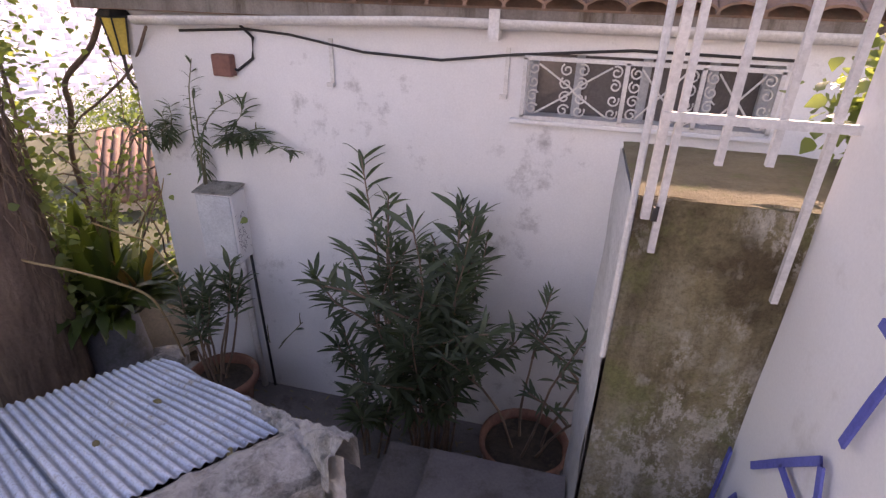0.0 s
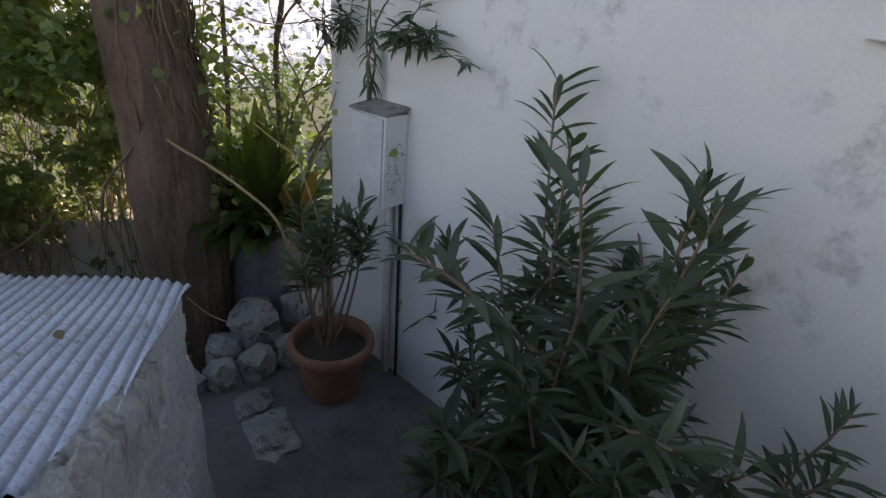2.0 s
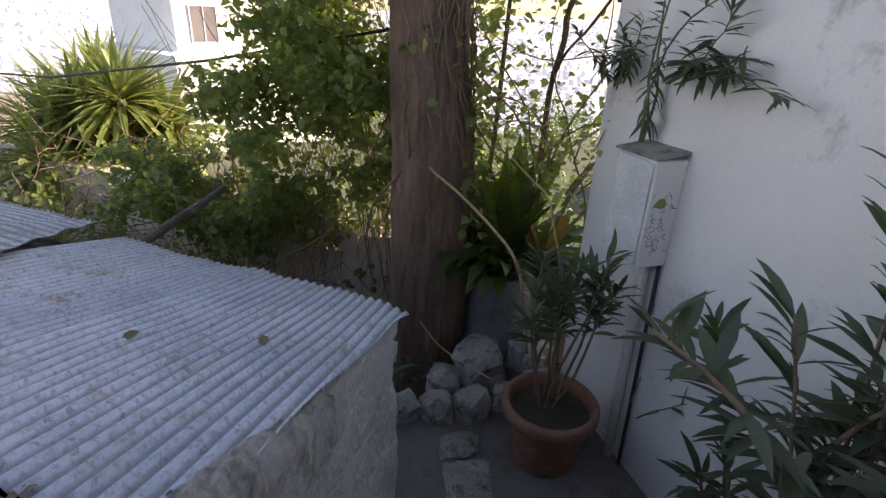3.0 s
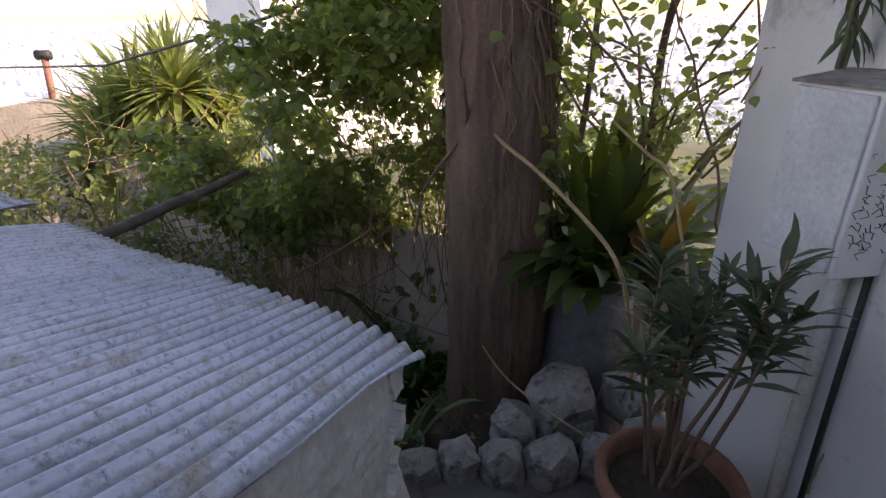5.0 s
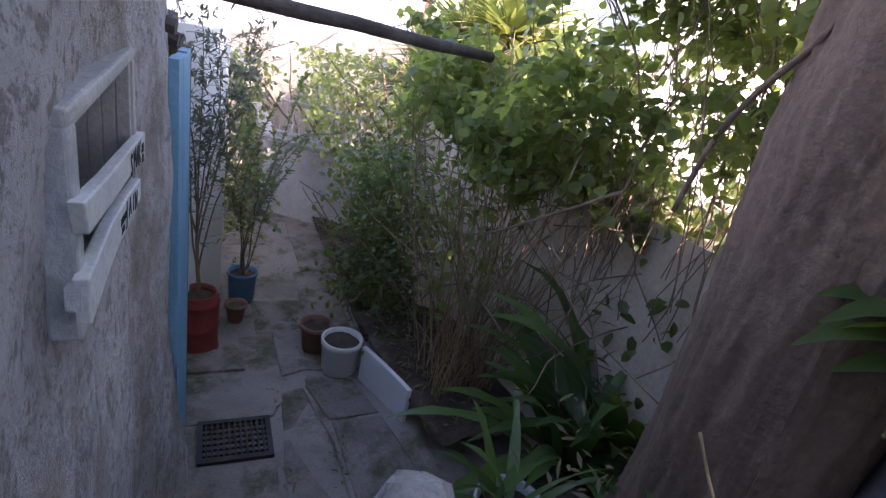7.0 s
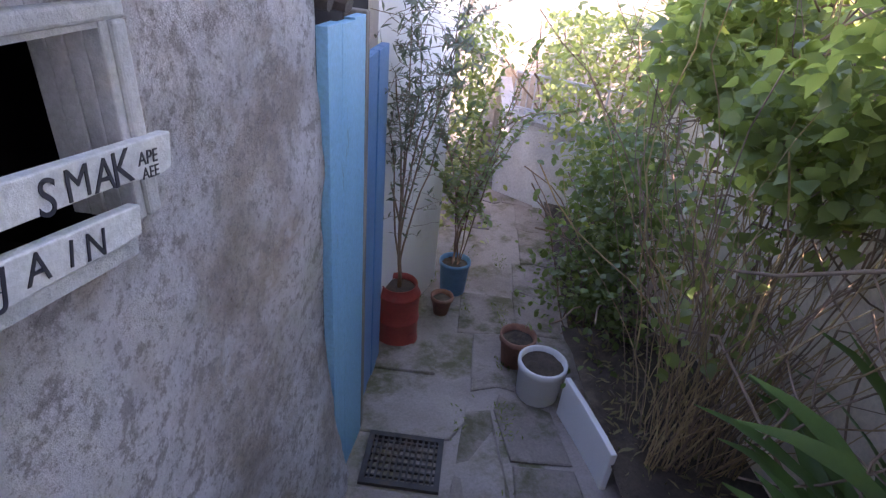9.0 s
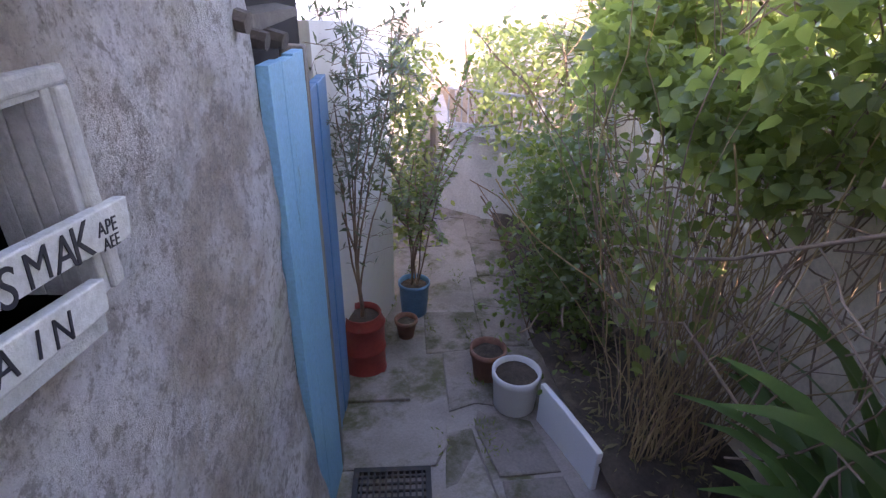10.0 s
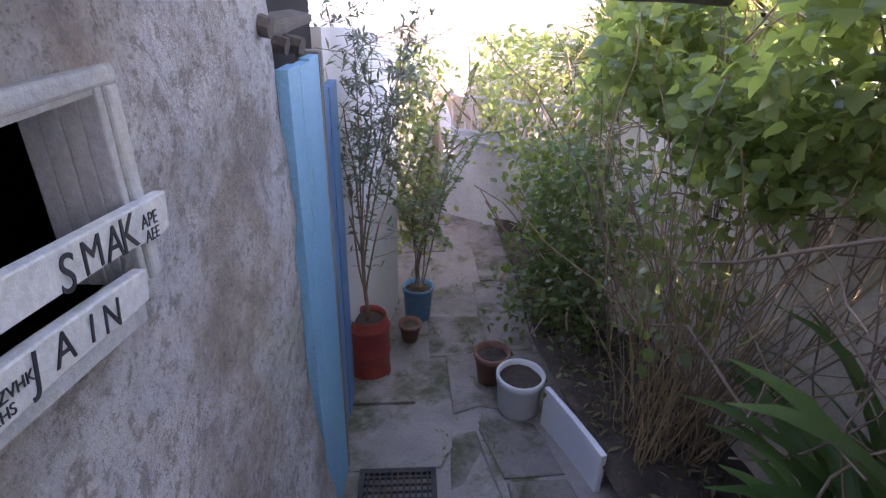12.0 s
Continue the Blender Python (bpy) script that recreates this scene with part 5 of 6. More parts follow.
def cloud(n, box_, rng_, thin=0.0, keep=None):
    out = []
    tries = 0
    while len(out) < n and tries < n * 40:
        tries += 1
        p = Vector(rng_.uniform(a, c) for a, c in box_)
        if noise.noise(p * 1.7) + 0.6 * noise.noise(p * 4.1) < thin:
            continue
        if keep and not keep(p):
            continue
        out.append(p)
    return out


def scatter(name_, mat_, kind, pts, size, rng_, parent, up=0.4, label="", width=1.0):
    D_ = [(rng_.gauss(0, 1), rng_.gauss(0, 1), rng_.gauss(-up, 0.7)) for _ in pts]
    U_ = [(rng_.gauss(0, 0.5), rng_.gauss(0, 0.5), 1) for _ in pts]
    S_ = [size * rng_.uniform(0.6, 1.2) for _ in pts]
    return leaves(name_, mat_, kind, pts, D_, U_, S_, parent, label, width)


rng = random.Random(17)
crown = cloud(4200, ((-6.8, -2.6), (3.0, 7.2), (3.4, 6.4)), rng, 0.02)
scatter("crown", L_BUSH, "round", crown, 0.13, rng, TREE)
ivy = []
for _ in range(900):
    zz = rng.uniform(0.9, 4.2)
    a = rng.gauss(0.9, 0.9)
    rr = 0.325 - 0.036 * zz + abs(rng.gauss(0, 0.09))
    ivy.append(Vector((tc.x + 0.06 + 0.13 * zz + rr * math.cos(a), tc.y + 0.07 - 0.065 * zz + rr * math.sin(a), zz)))
scatter("ivy", L_VINE, "heart", [p for p in ivy if p.y > tc.y + 0.12], 0.07, rng, TREE, label="green ivy clinging to the bark")
for i in range(40):
    b = Build()
    a = rng.gauss(0.8, 0.6)
    pts = []
    zz = rng.uniform(0.9, 2.4)
    for j in range(9):
        rr = 0.325 - 0.036 * zz + 0.015 * rng.random() + (0.03 if j % 3 == 0 else 0)
        pts.append((tc.x + 0.06 + 0.13 * zz + rr * math.cos(a), tc.y + 0.07 - 0.065 * zz + rr * math.sin(a), zz))
        zz += 0.12
        a += rng.gauss(0, 0.12)
    b.tube(pts, 0.005, 5)
    part("creeper_stem", b, M_TWIG, TREE, "dry twining creeper stem", smooth=True)

# creeper thicket over the retaining wall
VINE = thing("creeper_thicket", "dense tangled creeper with heart-shaped green leaves", "creeper")
rng = random.Random(23)
for i in range(140):
    b = Build()
    fan = max(-0.6, rng.gauss(0, 1))
    s, r = 2.55 + 0.17 * fan, rng.uniform(1.62, 2.12)
    d = (DX * 0.12 * fan + rng.gauss(0, 0.11), DY * 0.12 * fan + rng.gauss(0, 0.11), 1)
    pts = wander(lane(s, r, -1.06), d, rng.randint(10, 15), 0.17, 0.12, rng, 0.04)
    th_ = rng.uniform(0.0020, 0.0052)
    b.tube(pts, [th_ * (1 - 0.03 * j) for j in range(len(pts))], 5, cap=False)
    if i % 5 > 2:
        part("stem", b, M_TWIG, VINE, smooth=True)
    else:
        part("stem", b, M_DRY, VINE, "straw-coloured dry stem", smooth=True)
for pts in ([(1.45, 1.72, 0.86), (1.62, 1.68, 0.73), (1.86, 1.66, 0.57), (2.10, 1.62, 0.40), (2.38, 1.62, 0.25), (2.85, 1.62, 0.06), (3.5, 1.62, -0.14)],
            [(1.7, 1.95, -0.5), (2.0, 1.75, -0.2), (2.35, 1.66, -0.05), (2.7, 1.6, -0.28), (2.9, 1.62, -0.5)],
            [(2.5, 1.9, -0.66), (2.6, 1.72, -0.60), (2.8, 1.7, -0.42), (3.0, 1.66, -0.36), (3.3, 1.6, -0.34)],
            [(2.7, 1.85, -0.9), (2.85, 1.7, -0.5), (3.2, 1.6, -0.1), (3.5, 1.5, 0.3)]):
    b = Build()
    b.tube([lane(*p) for p in pts], [0.0085, 0.008, 0.0075, 0.007, 0.006, 0.005, 0.004][:len(pts)], 7)
    part("stem", b, M_TWIG, VINE, "thick brown looping vine stem", smooth=True)
for i in range(56):
    b = Build()
    pts = wander(lane(rng.uniform(1.0, 2.2), rng.uniform(1.95, 2.18), rng.uniform(0.0, 0.5)), (rng.gauss(0, 0.2), rng.gauss(0, 0.2), 1), 14, 0.17, 0.13, rng, 0.03)
    b.tube(pts, [0.0034 * (1 - 0.03 * j) for j in range(len(pts))], 5, cap=False)
    part("stem", b, M_TWIG, VINE, smooth=True)
for i in range(44):
    b = Build()
    pts = wander(lane(rng.uniform(0.7, 1.7), rng.uniform(2.3, 2.8), rng.uniform(0.3, 0.6)), (rng.gauss(0, 0.22), rng.gauss(0, 0.22), 1), 13, 0.18, 0.11, rng, 0.03)
    b.tube(pts, [0.0065 * (1 - 0.04 * j) for j in range(len(pts))], 5, cap=False)
    part("stem", b, M_TWIG, VINE, smooth=True)
for i in range(120):
    b = Build()
    s, r, z0 = rng.uniform(1.5, 5.0), rng.uniform(1.7, 2.3), rng.uniform(-0.1, 1.2)
    d = (rng.gauss(0, 1), rng.gauss(0, 1), rng.gauss(-0.2, 0.8))
    pts = wander(lane(s, r, z0), d, 8, 0.13, 0.22, rng, -0.02)
    pts = [p for p in pts if (p.x - CX) * RX + (p.y - CY) * RY > 1.6]
    if len(pts) < 3:
        continue
    b.tube(pts, [0.005] * len(pts), 4, cap=False)
    part("stem", b, M_TWIG, VINE, smooth=True)


def in_lane(p):
    x, y = p.x - CX, p.y - CY
    return x * DX + y * DY, x * RX + y * RY


def vine_keep(p):
    s, r = in_lane(p)
    if not 0.85 < s < min(4.6, 2.25 + max(0.0, 2.0 - p.z) * 1.35) + 0.5 * noise.noise((p.z * 2, r * 2, 5)):
        return False
    low = 0.55 + 0.25 * noise.noise((s * 2, r * 2, 0)) + 0.2 * max(0, s - 3.4) + (0.5 if s < 1.5 else 0.0)
    near = 1.36 + 0.25 * noise.noise((s * 2.5, p.z * 2.5, 8)) - 0.12 * (p.z - 1.0) - 0.12 * max(0, s - 3)
    top_ = 3.0 - 0.25 * abs(s - 1.8) + 0.5 * noise.noise((s * 1.5, r, 4))
    if s < 1.75 and r < 1.62 + 0.5 * (1.75 - s) and p.z < 1.5:
        return False
    return near < r < 2.65 and low < p.z < top_


pts = cloud(17500, ((-6.8, -3.2), (1.2, 6.2), (0.2, 3.4)), rng, 0.10, vine_keep)
pts += [lane(2.3 + abs(rng.gauss(0, 0.6)), rng.uniform(1.5, 1.95), rng.uniform(-0.3, 0.7)) for _ in range(420)]
for _ in range(4600):
    s, r, zz = rng.uniform(0.5, 2.3), rng.uniform(1.95, 2.9), rng.uniform(0.72, 2.9)
    if noise.noise((s * 2.6, r * 2.6, zz * 2.6)) > 0.02:
        pts.append(lane(s, r, zz))
scatter("foliage", L_VINE, "heart", pts, 0.064, rng, VINE, 0.5)["kind"] = "stuff"

# mid-lane dark bush and sunlit hedge past it
BUSH = thing("bush", "dark small-leaved bush beside the lane", "bush")
rng = random.Random(29)
pts = []
for _ in range(5200):
    s, r, zz = rng.gauss(3.95, 0.36), rng.gauss(1.60, 0.20), rng.uniform(-1.2, 0.35)
    if noise.noise((s * 4, r * 4, zz * 4)) > -0.15:
        pts.append(lane(s, r, zz))
scatter("foliage", L_BUSH, "round", pts, 0.06, rng, BUSH)["kind"] = "stuff"
for i in range(26):
    b = Build()
    pts = wander(lane(rng.gauss(4.2, 0.25), rng.gauss(1.75, 0.15), -1.38), (rng.gauss(0, 0.3), rng.gauss(0, 0.3), 1), 9, 0.15, 0.15, rng)
    b.tube(pts, 0.006, 5, cap=False)
    part("stem", b, M_TWIG, BUSH, smooth=True)
HEDGE = thing("hedge", "sunlit green hedge spilling over the lane", "hedge")
pts = []
for _ in range(17000):
    s, r = rng.uniform(4.4, 8.2), rng.uniform(0.95, 3.6)
    zz = rng.uniform(-1.3, 1.0 - 0.10 * (s - 4.6))
    if noise.noise((s * 1.8, r * 1.8, zz * 1.8)) > -0.16 and r > (0.92 + 0.09 * s if zz < -0.15 else 0.80 + 0.06 * s) and zz > -1.1 + 0.8 * max(0, 1.9 - r) and (s < 6.0 or zz > -0.1):
        pts.append(lane(s, r, zz))
scatter("foliage", L_HEDGE, "round", pts, 0.075, rng, HEDGE)["kind"] = "stuff"
for i in range(40):
    b = Build()
    hp = wander(lane(rng.uniform(4.9, 7.8), rng.uniform(1.6, 3.6), -1.5), (rng.gauss(0, 0.3), rng.gauss(0, 0.3), 1), 10, 0.24, 0.14, rng)
    b.tube(hp, 0.012, 5, cap=False)
    part("stem", b, M_TWIG, HEDGE, smooth=True)
CLIMB = thing("climber", "sunlit leafy climber hanging over the end of the white wall", "climber")
pts = []
for _ in range(2600):
    s, r, zz = rng.gauss(5.3, 0.35), rng.gauss(0.48, 0.17), rng.uniform(-1.0, 0.75)
    if noise.noise((s * 3, r * 3, zz * 3)) > -0.1 and s > 4.8 - 0.3 * r:
        pts.append(lane(s, r, zz))
scatter("foliage", L_HEDGE, "round", pts, 0.065, rng, CLIMB)["kind"] = "stuff"

# olive sapling in the red drum, shrub in the blue bucket
OLV = thing("olive_sapling", "slender olive sapling with silvery leaves in a red drum", "sapling")
rng = random.Random(41)
foot = Vector((red.x, red.y, red.z + 0.45))
b = Build()
stem_ = wander(foot, (0.02, 0.02, 1), 5, 0.10, 0.05, rng)
b.tube(stem_, [0.016, 0.015, 0.014, 0.013, 0.012, 0.011], 7)
part("trunk", b, M_TWIG, OLV, smooth=True)
LP, LD, LU, LS = [], [], [], []
for i in range(8):
    a = 2 * math.pi * i / 8 + rng.uniform(-0.3, 0.3)
    ln = rng.uniform(1.4, 2.0)
    spread_ = rng.uniform(0.06, 0.22)
    br = wander(stem_[2 + i % 4], (math.cos(a) * spread_, math.sin(a) * spread_, 1), 12, ln / 12, 0.06, rng, 0.01)
    b = Build()
    b.tube(br, [0.008 * (1 - 0.065 * j) for j in range(13)], 5, cap=False)
    for j in range(2, 13):
        for _ in range(1 if j < 6 else 4):
            tw = wander(br[j], (rng.gauss(0, 1), rng.gauss(0, 1), rng.gauss(0.5, 0.5)), 4, rng.uniform(0.035, 0.075), 0.2, rng)
            b.tube(tw, 0.0018, 4, cap=False)
            for k in range(4 if j < 6 else 11):
                p = tw[rng.randint(0, 4)]
                LP.append(p)
                LD.append((rng.gauss(0, 1), rng.gauss(0, 1), rng.gauss(0.3, 0.7)))
                LU.append((rng.gauss(0, 0.4), rng.gauss(0, 0.4), 1))
                LS.append(rng.uniform(0.04, 0.075))
    part("branch", b, M_TWIG, OLV, smooth=True)
leaves("foliage", L_OLIVE, "olive", LP, LD, LU, LS, OLV)["kind"] = "stuff"
shrub("potted_shrub", "dark leggy shrub growing from a blue bucket", (blue.x, blue.y, blue.z + 0.28), 7, 2.0, 0.16, 0.055, 43, mat_=L_BUSH, kind="round", per=13, start=0.3, stem_r=0.007, foot_r=0.03, wood=M_TWIG, fork=2)

# long bare twigs
for pts, r_, lab in (([(-3.60, 4.45, 1.72), (-3.50, 4.52, 1.57), (-3.30, 4.67, 1.44), (-3.09, 4.78, 1.32), (-2.93, 4.87, 1.19), (-2.88, 4.93, 0.98), (-2.84, 5.0, 0.5)], 0.012, "pale bare twig arching from the trunk"),
                     ([(-3.45, 5.05, 1.62), (-3.25, 5.12, 1.52), (-3.05, 5.12, 1.48), (-2.92, 5.12, 1.30), (-2.80, 5.12, 1.06), (-2.74, 5.08, 0.5)], 0.009, "pale bare twig bending over the terracotta pot"),
                     ([(-3.44, 4.36, 1.82), (-3.56, 4.40, 1.62), (-3.66, 4.36, 1.48), (-3.76, 4.28, 1.34), (-3.86, 4.22, 1.18), (-3.92, 4.18, 0.9)], 0.013, "twisted old stem hugging the trunk"),
                     ([(-3.40, 5.62, 3.15), (-3.62, 5.62, 2.8), (-3.93, 5.6, 2.53), (-3.96, 5.6, 2.3), (-4.08, 5.6, 1.9), (-4.05, 5.6, 1.2), (-4.0, 5.6, 0.2)], 0.03, "gnarled grey vine stem climbing by the house corner"),
                     ([(-2.9, 5.38, 2.97), (-3.2, 5.5, 2.68), (-3.6, 5.58, 2.42), (-3.92, 5.6, 2.22), (-4.1, 5.62, 2.0)], 0.014, "bare grey branch reaching along the house corner"),
                     ([(-3.35, 4.45, 0.55), (-3.25, 4.55, 0.42), (-3.05, 4.70, 0.36), (-2.85, 4.85, 0.34)], 0.006, "thin dry stem above the stones"),
                     ([(-3.75, 4.85, 2.4), (-3.7, 5.3, 2.2), (-3.3, 5.6, 2.25), (-3.1, 5.5, 2.0), (-3.14, 5.42, 1.7)], 0.006, "thin hanging creeper stem by the house corner")):
    b = Build()
    cps = [Vector(p) for p in pts]
    cps = [cps[0]] + cps + [cps[-1]]
    fine_ = []
    for j in range(1, len(cps) - 2):
        for k in range(6):
            t = k / 6
            p0, p1, p2, p3 = cps[j - 1], cps[j], cps[j + 1], cps[j + 2]
            fine_.append(0.5 * (2 * p1 + (p2 - p0) * t + (2 * p0 - 5 * p1 + 4 * p2 - p3) * t * t + (3 * p1 - p0 - 3 * p2 + p3) * t ** 3))
    b.tube(fine_, r_ * 0.75, 6)
    tagged(part("bare_twig", b, M_DRY if lab.startswith(("pale", "thin")) else M_BARK, smooth=True), lab, "twig")
b = Build()
pts = wander((-4.15, 5.12, 0.3), (0.0, 0.0, 1), 14, 0.25, 0.03, random.Random(3))
b.tube(pts, [0.024 - 0.001 * j for j in range(15)], 7)
T2 = thing("young_tree", "thin young tree with ivy behind the grey pot", "tree")
part("trunk", b, M_TWIG, T2, smooth=True)
rng = random.Random(51)
lp = [Vector(pts[rng.randint(3, 14)]) + Vector((rng.gauss(0, 0.20), rng.gauss(0, 0.20), rng.gauss(0, 0.15))) for _ in range(620)]
scatter("foliage", L_VINE, "heart", lp, 0.06, rng, T2)["kind"] = "stuff"

THK = thing("undergrowth", "dark leafy undergrowth behind the trunk", "undergrowth", kind="stuff")
rng = random.Random(57)
pts = [Vector((rng.uniform(-6.6, -4.4), rng.uniform(4.0, 7.2), rng.uniform(-0.8, 1.1))) for _ in range(9000)]
scatter("foliage", L_BUSH, "round", [p for p in pts if noise.noise(p * 2.2) > -0.15 and p.z < (1.1 if p.x < -5.3 else 0.6) - 0.2 * abs(p.y - 5.4)], 0.085, rng, THK)
b = Build()
b.tube([(-3.85, 4.45, 2.36), (-5.2, 3.2, 2.02), (-7.0, 1.5, 1.66), (-9.4, -0.9, 1.50)], 0.012, 6)
tagged(part("overhead_cable", b, M_BLACKCABLE, smooth=True), "black cable slung from the tree across the gardens", "cable")

# ---- beyond: yucca, neighbours, town ----
YUC = thing("yucca", "sunlit yucca with dense spiky leaf rosettes", "yucca")
rng = random.Random(61)
P_, D_, U_, S_ = [], [], [], []
b = Build()
for hx, hy, hz in ((-7.6, 1.5, 1.15), (-7.4, 2.0, 1.35), (-7.9, 1.1, 0.95), (-7.5, 1.7, 0.7), (-8.0, 2.0, 0.9), (-8.2, 1.6, 1.3), (-7.3, 1.2, 0.65), (-7.7, 2.4, 1.0)):
    b = Build()
    b.tube([(hx, hy, -1.9), (hx + 0.05, hy, hz)], 0.09, 8)
    part("trunk", b, M_BARK, YUC, smooth=True)
    P_, D_, U_, S_ = [], [], [], []
    for _ in range(170):
        v = Vector((rng.gauss(0, 1), rng.gauss(0, 1), rng.gauss(0.35, 0.8))).normalized()
        P_.append((hx, hy, hz))
        D_.append(v)
        U_.append((0.01, 0.02, 1))
        S_.append(rng.uniform(0.55, 0.95))
    leaves("rosette", L_YUC, "sword", P_, D_, U_, S_, YUC)["kind"] = "stuff"

b = Build()
b.prism([(-8.7, -7.0), (-9.6, 1.6), (-10.0, 1.6), (-9.1, -7.0)], -2.0, [0.2, 1.32, 1.32, 0.2])
rough_up(b, 0.03, 1.5)
tagged(part("wall_far", b, M_FARWALL), "sunlit rubble garden wall", "wall", kind="structure")
PIPE = thing("stove_pipe", "rusty red stove pipe with a cowl", "stove pipe")
b = Build()
b.tube([(-9.55, -0.36, 0.9), (-9.55, -0.30, 1.62)], 0.045, 10)
part("flue", b, M_RUST, PIPE, smooth=True)
b = Build()
b.tube([(-9.55, -0.40, 1.64), (-9.55, -0.22, 1.64)], 0.065, 10)
part("cowl", b, M_IRONDARK, PIPE, smooth=True)
HOUSE2 = thing("house", "white flat-roofed house across the gardens", "house")
mh = Matrix.Translation((-19, 1.0, 0)) @ Matrix.Rotation(radians(35), 4, "Z")
b = Build()
b.box((-6, 0.0, -8), (0, 7.5, 0.85), mh)
b.box((-6, 0.9, 0.85), (-1.5, 7.5, 4.6), mh)
part("wall", b, M_WHITE, HOUSE2)
b = Build()
b.box((-1.499, 1.45, 1.15), (-1.46, 2.35, 2.25), mh)
part("window", b, M_GLASS, HOUSE2)
b = Build()
for y0, y1, z0, z1 in ((1.40, 1.45, 1.1, 2.3), (2.35, 2.4, 1.1, 2.3), (1.45, 2.35, 1.1, 1.15), (1.45, 2.35, 2.25, 2.3), (1.88, 1.92, 1.15, 2.25)):
    b.box((-1.499, y0, z0), (-1.43, y1, z1), mh)
part("window_frame", b, M_GREYPAINT, HOUSE2)

CITY = thing("town", "pale hazy town spread over the far hillside", "town", kind="stuff")
rng = random.Random(71)
b = Build()
for _ in range(4200):
    a, rad = rng.uniform(1.7, 3.9), 240 + 1600 * rng.random() ** 1.3
    x, y = -3 + rad * math.cos(a), 3 + rad * math.sin(a)
    t = min(1.0, (rad - 9) / 160)
    zz = -1.95 - 45 * t * t * (3 - 2 * t)
    if rad > 500:
        t = min(1.0, (rad - 500) / 1500)
        zz += (44 + 30 * noise.noise((x * 0.002, y * 0.002, 0))) * t * t * (3 - 2 * t)
    w, d, h = rng.uniform(3, 6), rng.uniform(3, 6), rng.uniform(2, 6)
    b.box((-w / 2, -d / 2, -8), (w / 2, d / 2, h), Matrix.Translation((x, y, zz)) @ Matrix.Rotation(rng.random() * 3, 4, "Z"))
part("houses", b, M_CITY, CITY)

WOODS = thing("garden_trees", "dark green garden trees on the slope below", "trees", kind="stuff")
rng = random.Random(77)
pts = []
for _ in range(60):
    a, rad = rng.uniform(1.75, 3.2), rng.uniform(15, 45)
    t = min(1.0, (rad - 9) / 160)
    base_z = -1.95 - 45 * t * t * (3 - 2 * t)
    cx_, cy_ = -3 + rad * math.cos(a), 3 + rad * math.sin(a)
    for _ in range(330):
        pts.append(Vector((cx_ + rng.gauss(0, 0.9), cy_ + rng.gauss(0, 0.9), base_z + abs(rng.gauss(0.9, 0.7)))))
scatter("foliage", L_BUSH, "round", pts, 0.17, rng, WOODS)

CREEP = thing("corner_creeper", "tangled leafy creeper hanging by the house corner", "creeper")
rng = random.Random(91)
pts = []
for i in range(16):
    b = Build()
    st = wander((rng.uniform(-4.1, -3.4), rng.uniform(5.3, 6.0), rng.uniform(0.9, 1.6)), (rng.gauss(0.1, 0.4), rng.gauss(0, 0.3), 1), 11, 0.17, 0.22, rng, 0.03)
    b.tube(st, [0.009 * (1 - 0.06 * j) for j in range(12)], 5, cap=False)
    part("stem", b, M_TWIG, CREEP, smooth=True)
    for _ in range(60):
        pts.append(st[rng.randint(0, 11)] + Vector((rng.gauss(0, 0.09), rng.gauss(0, 0.09), rng.gauss(0, 0.09))))
scatter("foliage", L_VINE, "heart", [p for p in pts if p.x < -3.2 or p.y < 5.4], 0.055, rng, CREEP)["kind"] = "stuff"

# tile-roofed house below the courtyard
H3 = thing("house", "yellow-walled house with an old tiled roof below", "house")
mh = Matrix.Translation((-12.6, 13.6, -0.2)) @ Matrix.Rotation(radians(35), 4, "Z")
b = Build()
b.box((0.6, -2.4, -7), (3.0, 2.4, -1.35), mh)
part("wall", b, M_BEIGE, H3, "pale yellow wall")
for k in range(2):
    z0, z1 = (-1.40, -0.35) if k == 0 else (-0.35, -1.40)
    y0, y1 = (-2.7, 0.0) if k == 0 else (0.0, 2.7)
    for i in range(14):
        b = Build()
        x0 = 0.3 + i * 0.21
        b.tube([mh @ Vector((x0, y0, z0)), mh @ Vector((x0, y1, z1))], 0.11, 8)
        part("ridge_tile", b, M_TILE, H3, smooth=True)

# ---- paving pieces, grate, crevices ----
GRATE = thing("drain_grate", "dark iron drain grate set in the paving", "drain grate")
gz = floor_z(2.45) + 0.012
b = Build()
for r0, r1 in ((0.17, 0.20), (0.56, 0.59)):
    b.box((2.26, -r1, gz - 0.02), (2.60, -r0, gz + 0.006), lane_m(0, 0))
for s0, s1 in ((2.26, 2.29), (2.57, 2.60)):
    b.box((s0, -0.56, gz - 0.02), (s1, -0.20, gz + 0.006), lane_m(0, 0))
part("frame", b, M_IRONDARK, GRATE)
for i in range(11):
    b = Build()
    r0 = 0.212 + 0.0325 * i
    b.box((2.29, -r0 - 0.011, gz - 0.015), (2.57, -r0, gz + 0.003), lane_m(0, 0))
    part("bar", b, M_IRONDARK, GRATE)
for i in range(6):
    b = Build()
    s0 = 2.315 + 0.045 * i
    b.box((s0, -0.56, gz - 0.014), (s0 + 0.008, -0.20, gz + 0.001), lane_m(0, 0))
    part("cross_bar", b, M_IRONDARK, GRATE)


